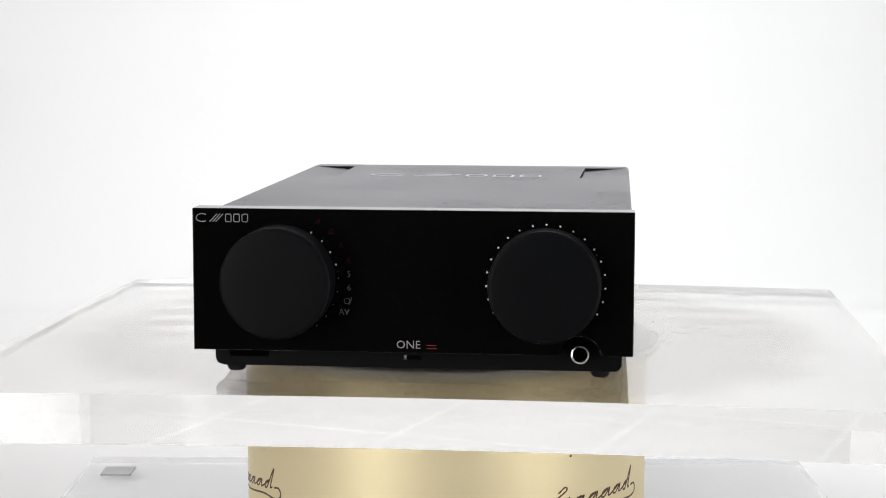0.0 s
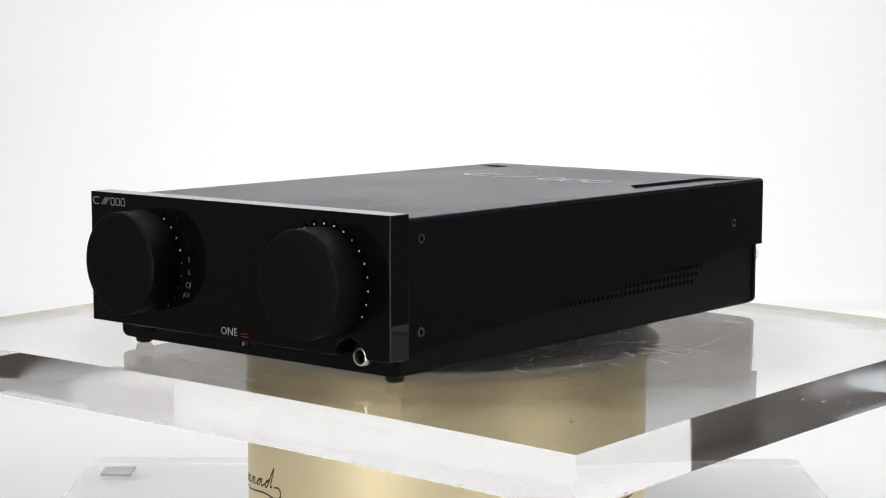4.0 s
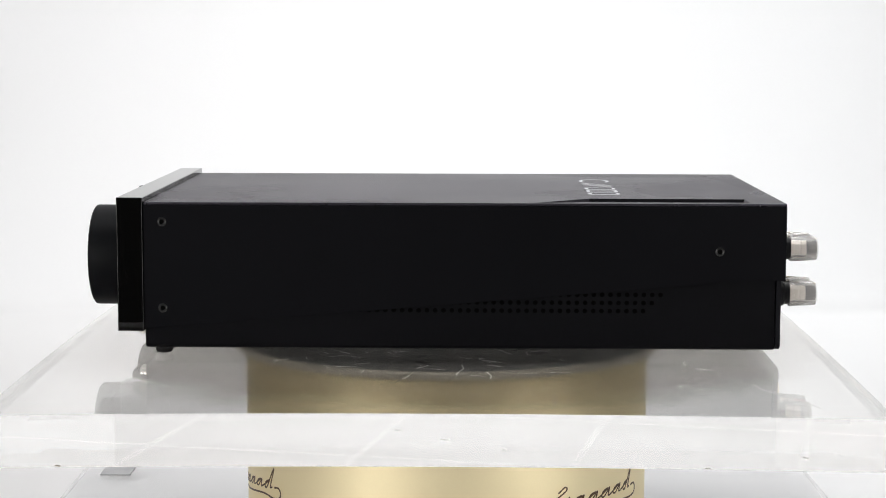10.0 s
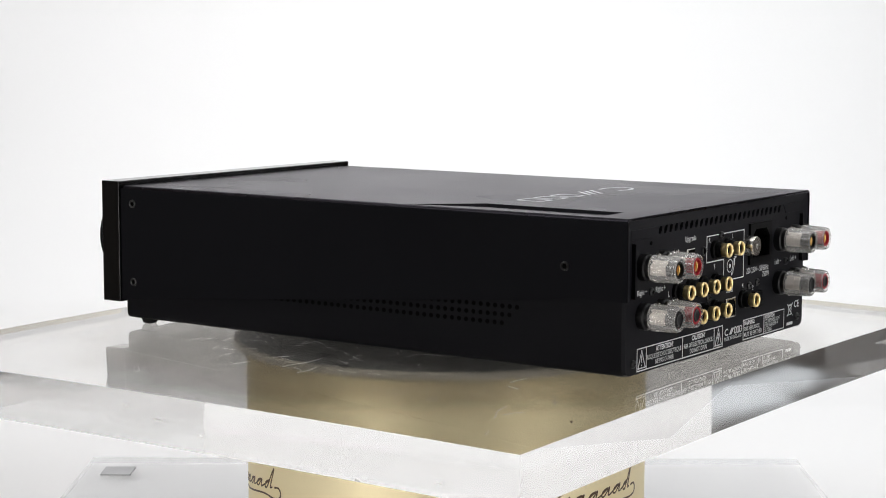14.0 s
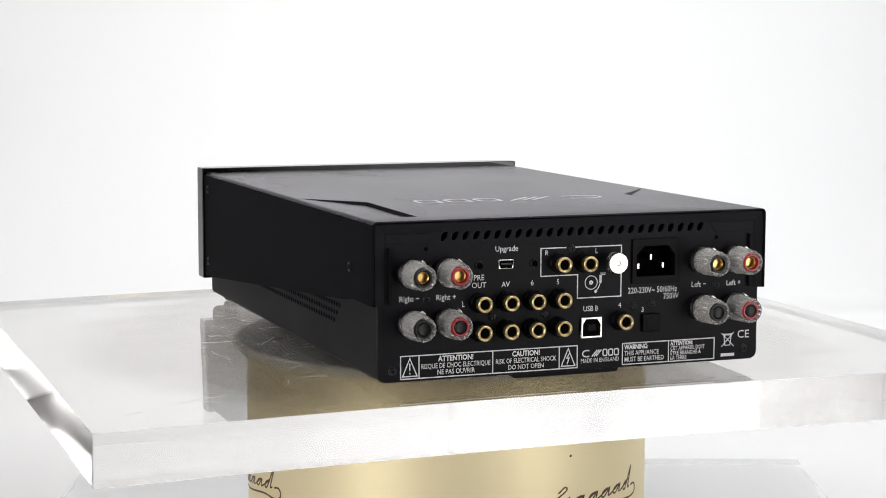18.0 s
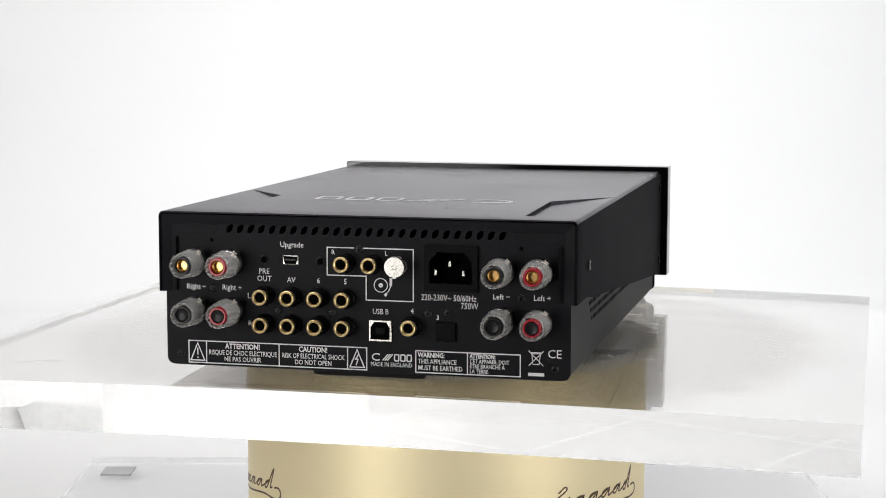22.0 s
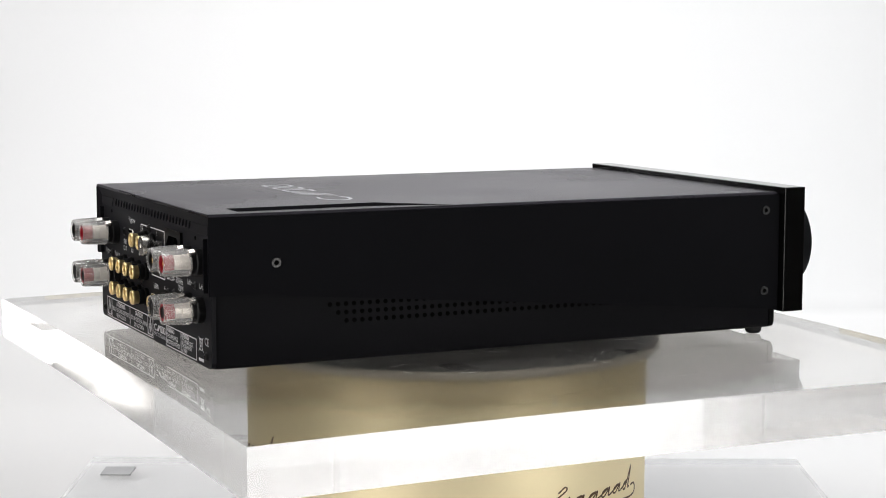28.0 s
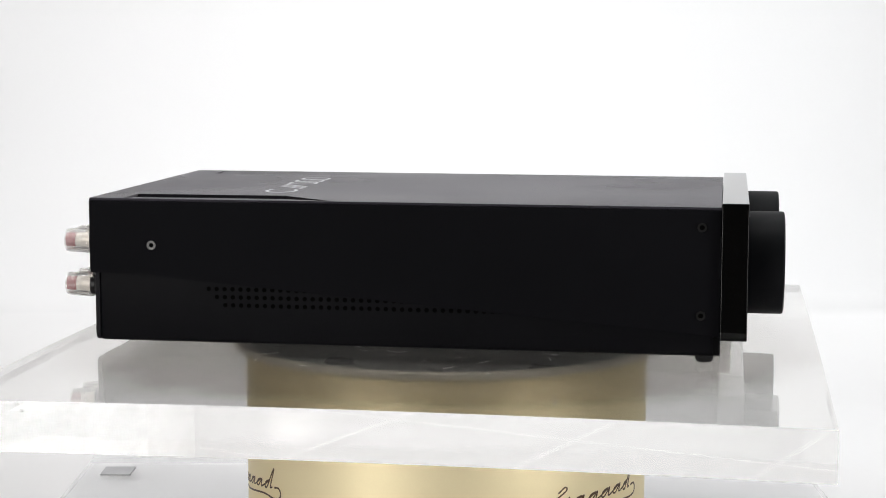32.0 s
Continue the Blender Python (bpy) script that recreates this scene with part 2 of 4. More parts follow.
# ---- mesh helpers ----
def part(name, bm, material, parent=None, label="", smooth=False, bevel=0.0, bevel_seg=2):
    """Links a bmesh as one mesh object under a thing or a part."""
    me = bpy.data.meshes.new(name)
    bmesh.ops.recalc_face_normals(bm, faces=bm.faces)
    bm.to_mesh(me)
    bm.free()
    me.materials.append(material)
    if smooth:
        for p in me.polygons:
            p.use_smooth = True
    ob = new(name, me)
    if parent:
        ob.parent = parent
    if label:
        ob["label"] = label
    if bevel:
        mod = ob.modifiers.new("bevel", "BEVEL")
        mod.width, mod.segments, mod.limit_method, mod.angle_limit = bevel, bevel_seg, "ANGLE", radians(40)
        mod.harden_normals = True
    if smooth or bevel:
        me.shade_smooth()
        if smooth:
            me.set_sharp_from_angle(angle=radians(38))
    return ob


def same(ob, parent, loc):
    """A copy of a piece that shares its mesh."""
    c = ob.copy()
    scene.collection.objects.link(c)
    c.parent, c.location = parent, loc
    return c


def box(bm, x0, x1, y0, y1, z0, z1):
    v = [bm.verts.new((x, y, z)) for x in (x0, x1) for y in (y0, y1) for z in (z0, z1)]
    for f in ((0, 1, 3, 2), (4, 6, 7, 5), (0, 4, 5, 1), (2, 3, 7, 6), (0, 2, 6, 4), (1, 5, 7, 3)):
        bm.faces.new([v[i] for i in f])
    return bm


def boxed(x0, x1, y0, y1, z0, z1):
    return box(bmesh.new(), x0, x1, y0, y1, z0, z1)


def lathe(rows, seg=32, axis="y", closed=False, flute=0, depth=0.0, fluted=()):
    """Turns rows (radius, place along the axis) about the axis."""
    bm = bmesh.new()
    rings = []
    for k, (r, a) in enumerate(rows):
        ring = []
        for i in range(seg):
            t = 2 * math.pi * i / seg
            q = r - (depth * (0.5 + 0.5 * math.cos(flute * t)) if flute and k in fluted else 0)
            c, s = q * math.cos(t), q * math.sin(t)
            ring.append(bm.verts.new((c, a, s) if axis == "y" else (c, s, a)))
        rings.append(ring)
    pairs = list(zip(rings, rings[1:])) + ([(rings[-1], rings[0])] if closed else [])
    for p, q in pairs:
        for i in range(seg):
            j = (i + 1) % seg
            bm.faces.new((p[i], p[j], q[j], q[i]))
    if not closed:
        for ring in (rings[0], rings[-1]):
            bm.faces.new(ring)
    return bm


def prism(outline, a0, a1, plane="y"):
    """Extrudes an outline in (x, z) along y, or one in (x, y) along z."""
    bm = bmesh.new()
    put = (lambda p, a: (p[0], a, p[1])) if plane == "y" else (lambda p, a: (p[0], p[1], a))
    lo = [bm.verts.new(put(p, a0)) for p in outline]
    hi = [bm.verts.new(put(p, a1)) for p in outline]
    bm.faces.new(lo)
    bm.faces.new(hi)
    n = len(outline)
    for i in range(n):
        j = (i + 1) % n
        bm.faces.new((lo[i], lo[j], hi[j], hi[i]))
    return bm


def holed(outline, holes, y0, y1):
    """A slab in the x-z plane with openings through it."""
    bm = bmesh.new()
    loops = []
    for y in (y0, y1):
        edges = []
        for pts in (outline, *holes):
            v = [bm.verts.new((x, y, z)) for x, z in pts]
            edges += [bm.edges.new((v[i], v[(i + 1) % len(v)])) for i in range(len(v))]
            loops.append(v)
        bmesh.ops.triangle_fill(bm, use_beauty=True, use_dissolve=False, edges=edges)
    n = len(holes) + 1
    for a, b in zip(loops[:n], loops[n:]):
        for i in range(len(a)):
            j = (i + 1) % len(a)
            bm.faces.new((a[i], a[j], b[j], b[i]))
    return bm


FACES = {"front": Matrix(((1, 0, 0, 0), (0, 0, -1, 0), (0, 1, 0, 0), (0, 0, 0, 1))),
         "rear": Matrix(((-1, 0, 0, 0), (0, 0, 1, 0), (0, 1, 0, 0), (0, 0, 0, 1))),
         "top": Matrix.Identity(4)}


def ribbon(bm, pts, w, closed=False, thick=0.00008, at=None):
    """A flat stroke of width w along points (u, v); at() lays it on a surface."""
    at = at or (lambda u, v, h: (u, v, h))
    P = [Vector(p) for p in pts]
    n = len(P)
    rows = []
    for i in range(n):
        a = P[i - 1] if i or closed else P[i]
        b = P[(i + 1) % n] if i < n - 1 or closed else P[i]
        d1 = (P[i] - a).normalized() if (P[i] - a).length > 1e-9 else (b - P[i]).normalized()
        d2 = (b - P[i]).normalized() if (b - P[i]).length > 1e-9 else d1
        m = d1 + d2
        m = m.normalized() if m.length > 1e-6 else d1
        k = 1 / max(0.5, m.dot(d1))
        o = Vector((-m.y, m.x)) * (w / 2 * k)
        rows.append([bm.verts.new(at(*(P[i] + o * s), h)) for s, h in ((1, 0), (1, thick), (-1, thick), (-1, 0))])
    for i in range(n if closed else n - 1):
        p, q = rows[i], rows[(i + 1) % n]
        for k in range(4):
            bm.faces.new((p[k], p[(k + 1) % 4], q[(k + 1) % 4], q[k]))
    if not closed:
        bm.faces.new(rows[0])
        bm.faces.new(rows[-1])
    return bm


def ring_points(cx, cy, rx, ry, a0=0, a1=360, n=24):
    return [(cx + rx * math.cos(radians(a0 + (a1 - a0) * i / n)), cy + ry * math.sin(radians(a0 + (a1 - a0) * i / n)))
            for i in range(n + (abs(a1 - a0) < 360))]


def on_face(ob, face, x, y, z):
    ob.matrix_basis = Matrix.Translation((x, y, z)) @ FACES[face]
    return ob


def strokes(name, lines, w, material, parent, face, place, label="", squash=1.0):
    """Plain strokes printed on a face, about a middle point."""
    bm = bmesh.new()
    for pts, closed in lines:
        ribbon(bm, [(u, v * squash) for u, v in pts], w, closed)
    return on_face(part(name, bm, material, parent, label), face, *place)


def words(name, text, size, material, parent, face, place, label="", align="CENTER", wide=1.0, bold=0.0):
    cu = bpy.data.curves.new(name, "FONT")
    cu.body, cu.size, cu.align_x, cu.align_y, cu.resolution_u = text, size, align, "CENTER", 2
    cu.offset = bold
    tmp = new(name, cu)
    me = bpy.data.meshes.new_from_object(tmp.evaluated_get(bpy.context.evaluated_depsgraph_get()))
    bpy.data.objects.remove(tmp)
    bpy.data.curves.remove(cu)
    me.name = name
    me.materials.clear()
    me.materials.append(material)
    me.transform(Matrix.Diagonal((wide, 1, 1, 1)))
    ob = new(name, me)
    ob.parent = parent
    if label:
        ob["label"] = label
    return on_face(ob, face, *place)


# ---- the set ----
def sweep():
    """White seamless sweep: flat on the table with its front trimmed, long curve, wall."""
    bm = bmesh.new()
    prof = [(-0.42, 0.0), (0.05, 0.0), (0.20, 0.0), (0.40, 0.0), (0.50, 0.0), (1.0, 0.0)]
    for i in range(1, 17):
        a = math.pi / 2 * i / 16
        prof.append((1.0 + 0.8 * math.sin(a), 0.8 - 0.8 * math.cos(a)))
    prof.append((1.8, 1.9))
    left, right = (lambda y: -0.385 if y < 0.45 else -0.62 if y < 0.6 else -1.1), (lambda y: 0.62 if y < 0.1 else 0.80 if y < 1.01 else 1.1)
    rows = [[bm.verts.new((x, y, z)) for x in (left(y), right(y))] for y, z in prof]
    for p, q in zip(rows, rows[1:]):
        bm.faces.new((p[0], p[1], q[1], q[0]))
    ob = part("backdrop", bm, WHITE, smooth=True)
    ob.location.z = Z0 - 0.147
    mod = ob.modifiers.new("thick", "SOLIDIFY")
    mod.thickness, mod.offset = 0.004, -1
    return tagged(ob, "seamless white paper sweep under and behind the turntable", "backdrop", kind="structure")


def table():
    top = tagged(new("table"), "plain table carrying the white sweep", "table")
    part("tabletop", boxed(-0.38, 0.61, -0.42, 0.98, Z0 - 0.186, Z0 - 0.152), WALL, top, bevel=0.003)
    for x in (-0.33, 0.56):
        for y in (-0.36, 0.92):
            part("leg", boxed(x - 0.03, x + 0.03, y - 0.03, y + 0.03, 0, Z0 - 0.186), WALL, top)


def wall(name, a, b, z0, z1, thick, material, label, slant=0):
    """An upright wall from a to b, with panel coordinates in metres, laid at a slant."""
    a, b = Vector((*a, 0)), Vector((*b, 0))
    d = (b - a).normalized()
    n = Vector((-d.y, d.x, 0)) * thick
    bm = bmesh.new()
    uv = bm.loops.layers.uv.new("UVMap")
    lo = [bm.verts.new(p + Vector((0, 0, z0))) for p in (a, b, b + n, a + n)]
    hi = [bm.verts.new(p + Vector((0, 0, z1))) for p in (a, b, b + n, a + n)]
    for i in range(4):
        j = (i + 1) % 4
        f = bm.faces.new((lo[i], lo[j], hi[j], hi[i]))
        for loop in f.loops:
            co = loop.vert.co
            u, k = (co - a).dot(d), radians(slant)
            loop[uv].uv = (u * math.cos(k) + co.z * math.sin(k), co.z * math.cos(k) - u * math.sin(k))
    bm.faces.new(lo)
    bm.faces.new(hi)
    return tagged(part(name, bm, material), label, "wall", kind="structure")


def shop_window(name, x0, x1, ys, zs, z0, z1, label):
    win = tagged(new(name), label, "window", kind="structure")
    for y in ys:
        part("mullion", boxed(x0, x1, y - 0.04, y + 0.04, z0, z1), WHITEWALL, win)
    for z in zs:
        for y in ys[:-1]:
            part("transom", boxed(x0 + 0.005, x1 - 0.005, y + ys[1] - ys[0] + 0.04, y - 0.04, z - 0.03, z + 0.03), WHITEWALL, win)


def room():
    wall("wall_far_west", (-5.5, -5.5), (-5.5, -3.2), 0, 3.0, 0.1, WALL, "dark plain studio wall in the corner")
    wall("wall_south", (0.3, -5.5), (-5.5, -5.5), 0, 3.0, 0.1, WALL, "dark plain studio wall behind the camera")
    wall("wall_south_white", (5.5, -5.5), (0.3, -5.5), 0, 3.0, 0.1, WHITEWALL, "white wall beside the shop window")
    wall("wall_west", (-1.9, 0.10), (-1.9, 0.77), 0, 3.0, 0.1, PANELS, "brown tiled studio wall with pale joints beside the table", 28)
    wall("wall_west_plain", (-1.9, 0.77), (-1.9, 2.6), 0, 3.0, 0.1, WALL, "plain dark studio wall beside the sweep")
    wall("wall_west_pier", (-1.9, -0.50), (-1.9, 0.10), 0, 3.0, 0.1, WALL, "plain dark pier between the tiled walls")
    wall("wall_west_dado", (-1.9, -3.2), (-1.9, -0.50), 0, 1.02, 0.1, WALL, "dark dado under the added window")
    wall("wall_west_grey", (-1.9, -3.2), (-1.9, -0.50), 2.5, 3.0, 0.1, TILES, "grey tiled wall over the added window", 28)
    wall("wall_west_return", (-5.5, -3.2), (-1.9, -3.2), 0, 3.0, 0.1, WALL, "plain return of the tiled wall")
    wall("wall_east", (2.2, 2.6), (2.2, -0.5), 0.95, 3.0, 0.1, WHITEWALL, "white studio wall beside the table")
    wall("wall_east_dado", (2.2, 2.6), (2.2, -0.5), 0, 0.95, 0.1, WALL, "dark dado of the white studio wall")
    wall("wall_south_east", (5.5, -0.5), (5.5, -5.5), 2.6, 3.0, 0.1, WHITEWALL, "white wall over the shop window")
    shop_window("window_1", 5.5, 5.56, [-0.55 - 0.98 * i for i in range(6)], (0.80, 1.40, 2.0, 2.55), 0.75, 2.6, "tall shop window with white bars onto a bright street")
    wall("wall_east_sill", (5.5, -0.5), (5.5, -5.5), 0, 0.75, 0.1, WALL, "dark dado under the shop window")
    # opening added in the tiled wall, its light brightens the plate's edges
    shop_window("added_window", -1.96, -1.90, [-0.54 - 0.51 * i for i in range(6)], (1.05, 1.53, 2.01, 2.47), 1.02, 2.5, "unseen barred opening added over a dark dado to brighten the plate's edges")
    wall("wall_return", (2.2, -0.5), (5.5, -0.5), 0, 3.0, 0.1, WHITEWALL, "short white return of the studio wall")
    wall("wall_north", (-5.5, 2.6), (2.2, 2.6), 0, 3.0, 0.1, WALL, "dim studio wall behind the sweep")
    bm = bmesh.new()
    uv = bm.loops.layers.uv.new("UVMap")
    box(bm, -5.6, 5.6, -5.6, 2.7, -0.1, 0)
    for f in bm.faces:
        for loop in f.loops:
            loop[uv].uv = (loop.vert.co.x + 0.2 * loop.vert.co.y, loop.vert.co.y - 0.2 * loop.vert.co.x)
    tagged(part("floor", bm, FLOORTILE), "glossy brown tiled floor with pale joints", "floor", kind="structure")
    bm = bmesh.new()
    uv = bm.loops.layers.uv.new("UVMap")
    box(bm, 1.6, 5.5, -5.5, -0.6, 0, 0.006)
    for f in bm.faces:
        for loop in f.loops:
            loop[uv].uv = (loop.vert.co.x, loop.vert.co.y)
    tagged(part("floor_by_window", bm, TILES), "pale tiled floor by the shop window", "floor", kind="structure")
    tagged(part("ceiling", boxed(-5.6, 5.6, -5.6, 2.7, 3.0, 3.1), WHITEWALL), "white studio ceiling", "ceiling", kind="structure")


def sheet(x0, x1, y0, y1, z0, z1, name, parent):
    ob = part(name, boxed(x0, x1, y0, y1, z0, z1), BASEACRYLIC, parent, bevel=0.0008)
    ob.visible_shadow = False
    return ob


sweep()
table()
room()


def added_reflector_board(x, y0, y1, z1):
    """White foam board on two posts, added unseen beside the sweep to brighten the plate's edges."""
    b = tagged(new("added_reflector_board"), "unseen white board on two posts, added to brighten the plate's edges", "reflector", group="reflector boards")
    s = 1 if x > 0 else -1
    part("panel", boxed(x, x + s * 0.03, y0, y1, 0.98, z1), WHITE, b, bevel=0.002)
    for y in (y0 + 0.1, y1 - 0.1):
        part("post", boxed(x + s * 0.03, x + s * 0.06, y - 0.015, y + 0.015, 0.03, 1.6), WALL, b)
        part("foot", boxed(x - s * 0.06, x + s * 0.26, y - 0.03, y + 0.03, 0, 0.03), WALL, b)


added_reflector_board(-1.115, 0.72, 1.85, 2.15)
added_reflector_board(1.115, 0.25, 1.85, 1.65)



def softbox(eye, target, w, h, cloth, label):
    """A lit cloth in a black tapered housing on a stand."""
    sb = tagged(new("softbox"), label, "softbox", group="softboxes")
    m = look(eye, target)
    sb.location = (eye[0], eye[1], 0)
    turn = Matrix.Translation((-eye[0], -eye[1], 0)) @ m
    bm = bmesh.new()
    bm.faces.new([bm.verts.new(p) for p in ((-w / 2, -h / 2, 0), (w / 2, -h / 2, 0), (w / 2, h / 2, 0), (-w / 2, h / 2, 0))])
    part("diffuser", bm, cloth, sb, "glowing white cloth").matrix_basis = turn
    bm = bmesh.new()
    rings = [[bm.verts.new((sx * a, sy * b, z)) for sx, sy in ((-1, -1), (1, -1), (1, 1), (-1, 1))]
             for a, b, z in ((w / 2, h / 2, -0.004), (w / 2 + 0.004, h / 2 + 0.004, 0.002), (0.07, 0.07, 0.28), (0.07, 0.07, 0.34))]
    for p, q in zip(rings, rings[1:]):
        for i in range(4):
            bm.faces.new((p[i], p[(i + 1) % 4], q[(i + 1) % 4], q[i]))
    bm.faces.new(rings[-1])
    part("housing", bm, BLACKCLOTH, sb, "black cloth housing").matrix_basis = turn
    back = turn @ Vector((0, 0, 0.31))
    part("stand", lathe([(0.014, 0.02), (0.014, back.z - 0.05)], 12, "z"), BLACKCLOTH, sb).location = (back.x, back.y, 0)
    for i in range(3):
        leg = part("leg", boxed(0, 0.42, -0.008, 0.008, -0.008, 0.008), BLACKCLOTH, sb)
        leg.matrix_basis = pose(back.x, back.y, 0.30, 0, 44, 120 * i + 30)


softbox((-0.784, -1.004, Z0 + 0.14), (-0.576, -0.486, Z0 + 0.14), 0.539, 0.80, CLOTH_LEFT, "black softbox with a lit white cloth on a stand")
softbox((0.775, -0.761, Z0 - 0.065), (0.497, -0.315, Z0 - 0.065), 0.435, 0.81, CLOTH_RIGHT, "black softbox with a lit white cloth on a stand")

# ---- the stand that stays still ----
base = tagged(new("base_plate"), "thick clear acrylic base plate lying on white paper", "acrylic plate")
base.location = (0, 0, Z0)
sheet(-0.249, 0.247, -0.215, 0.193, -0.146, -0.121, "sheet", base)
pad = tagged(part("pad", boxed(-0.0102, 0.0102, -0.0115, 0.0115, 0, 0.0006), GREYPAD), "small dark grey pad on a corner of the base plate", "pad")
pad.location = (-0.2240, 0.1500, Z0 - 0.1209)

drum = tagged(new("turntable_drum"), "polished gold cylindrical turntable motor drum on the clear base", "turntable")
drum.location = (0, 0, Z0)
R = 0.1179
part("barrel", lathe([(R - 0.0012, -0.1209), (R, -0.1197), (R, -0.0282), (R - 0.0012, -0.027), (0.02, -0.027)], 128, "z"), DRUM, drum, smooth=True)


def on_drum(u, v, h):
    a = radians(u)
    return ((R + h) * math.sin(a), -(R + h) * math.cos(a), v)


def smooth_line(knots, n=7):
    """A smooth line through knots."""
    P = [Vector(p) for p in (knots[0], *knots, knots[-1])]
    out = []
    for a, b, c, d in zip(P, P[1:], P[2:], P[3:]):
        for i in range(n):
            t = i / n
            out.append(tuple(0.5 * (2 * b + (c - a) * t + (2 * a - 5 * b + 4 * c - d) * t * t + (3 * b - a - 3 * c + d) * t ** 3)))
    return out + [tuple(P[-1])]


def signature(a0, z0, a1, z1):
    """An unreadable handwritten mark: slanted loops, a tall last stroke and a tail under it."""
    bm = bmesh.new()
    arc = R * math.pi / 180
    at = lambda u, v, h: on_drum(u / arc, v, h)
    letters = 6
    knots = [(-0.20, 1.9), (0.10, 2.6), (0.25, 2.1), (-0.30, 0.9), (-0.15, 0.05), (0.40, 0.25), (0.62, 1.1), (0.55, 0.5), (0.70, 0.0)]
    for k in range(1, letters):
        top = 2.7 if k == letters - 1 else 1.0
        knots += [(k + 0.42, 0.95), (k + 0.12, 0.75), (k + 0.06, 0.15), (k + 0.30, 0.02), (k + 0.58, 1.0 * top), (k + 0.62, 0.12), (k + 0.80, 0.05)]
    high = 0.0042
    shape = []
    for u, v in knots:
        s = u / letters
        shape.append(((a0 + (a1 - a0) * s) * arc + 0.42 * v * high, z0 + (z1 - z0) * s + v * high))
    pts = smooth_line(shape)
    ribbon(bm, pts, 0.0009, at=at, thick=0.00012)
    A0, A1 = a0 * arc, a1 * arc
    tail = [(A1, z1), (A1 + 0.0045, z1 + 0.0004), (A1 + 0.0066, z1 - 0.0022), (A1 + 0.0052, z1 - 0.0052), (A1 - 0.001, z1 - 0.0064), (A1 - 0.014, z1 - 0.0058),
            (A0 + 0.45 * (A1 - A0), z0 + 0.45 * (z1 - z0) - 0.0040), (A0 + 0.28 * (A1 - A0), z0 + 0.28 * (z1 - z0) - 0.0030)]
    ribbon(bm, smooth_line(tail), 0.0010, at=at, thick=0.00012)
    part("signature_mark", bm, INK, drum, "dark brown handwritten maker's mark")


signature(30.5, -0.0805, 62.5, -0.0788)
signature(-92.0, -0.0880, -55.0, -0.0778)
blot = part("blot", lathe([(0.0015, 0.0), (0.0014, 0.0001)], 14, "y"), GREYPAD, drum, "small grey blot")
blot.location = on_drum(29.5, -0.041, 0.0001)
blot.rotation_euler = (0, 0, radians(29.5))
chip = part("chip", lathe([(0.0008, 0.0), (0.0008, 0.0001)], 8, "y"), INK, drum)
chip.location, chip.rotation_euler = on_drum(35, -0.0525, 0.0001), (0, 0, radians(35))

# ---- the turning disc and plate ----
disc = tagged(new("turntable_disc"), "scratched grey metal turntable disc with a cream rim", "turntable disc")
disc.location = (0, 0, Z0)
part("disc_top", lathe([(0.1225, -0.0245), (0.1225, -0.0219), (0.1215, -0.0215), (0.001, -0.0215)], 128, "z"), DISC, disc, smooth=True)
part("rim", lathe([(0.1226, -0.0221), (0.1250, -0.0221), (0.1259, -0.0231), (0.1259, -0.0252), (0.1248, -0.0264), (0.1226, -0.0268)], 128, "z", closed=True), RIM, disc, "cream lacquered rim", smooth=True)

plate = tagged(new("turning_plate"), "thick clear acrylic plate with scratches under the amplifier", "acrylic plate")
plate.location = (0, 0, Z0)
BOW, LIFT = 0.0044, 0.0                   # the old plate is slightly bowed


def plate_top(x, y):
    return LIFT + BOW * (1 - (x * x + y * y) / 0.107)


def bowed_sheet(x0, x1, y0, y1, z0, n=28):
    bm = bmesh.new()
    xs, ys = [x0 + (x1 - x0) * i / n for i in range(n + 1)], [y0 + (y1 - y0) * i / n for i in range(n + 1)]
    top = [[bm.verts.new((x, y, plate_top(x, y))) for y in ys] for x in xs]
    for p, q in zip(top, top[1:]):
        for j in range(n):
            bm.faces.new((p[j], q[j], q[j + 1], p[j + 1]))

    def edge_ring(g):
        return [g[i][0] for i in range(n + 1)] + [g[n][j] for j in range(1, n + 1)] + [g[i][n] for i in range(n - 1, -1, -1)] + [g[0][j] for j in range(n - 1, 0, -1)]

    rim = edge_ring(top)
    low = [[bm.verts.new((x, y, z0 + plate_top(x, y))) for y in ys] for x in xs]
    for p, q in zip(low, low[1:]):
        for j in range(n):
            bm.faces.new((p[j], p[j + 1], q[j + 1], q[j]))
    ring = edge_ring(low)
    for i in range(len(rim)):
        j = (i + 1) % len(rim)
        bm.faces.new((rim[i], ring[i], ring[j], rim[j]))
    return bm


sheet_top = part("sheet", bowed_sheet(-0.2430, 0.2470, -0.2145, 0.2100, -0.0250), ACRYLIC, plate, smooth=True)
sheet_top.visible_shadow = False
sheet_top.data.materials.append(SCUFFED_SHADED)
# underside faces: scuffed, with shade put into their colour
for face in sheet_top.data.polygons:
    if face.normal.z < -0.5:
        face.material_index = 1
rng = random.Random(4)


def scratch(x, y, length, turn, w=0.0003):
    bm = bmesh.new()
    n = 5
    pts = [(length * (i / n - 0.5), 0.04 * length * math.sin(i * 1.3 + x * 90)) for i in range(n + 1)]
    ribbon(bm, pts, w, thick=0.00004)
    ob = part("scratch", bm, MARK, plate)
    up = Vector((2 * BOW * x / 0.107, 2 * BOW * y / 0.107, 1))
    ob.matrix_basis = Matrix.Translation((x, y, plate_top(x, y) + 0.00003)) @ up.to_track_quat("Z", "Y").to_matrix().to_4x4() @ pose(0, 0, 0, 0, 0, turn)


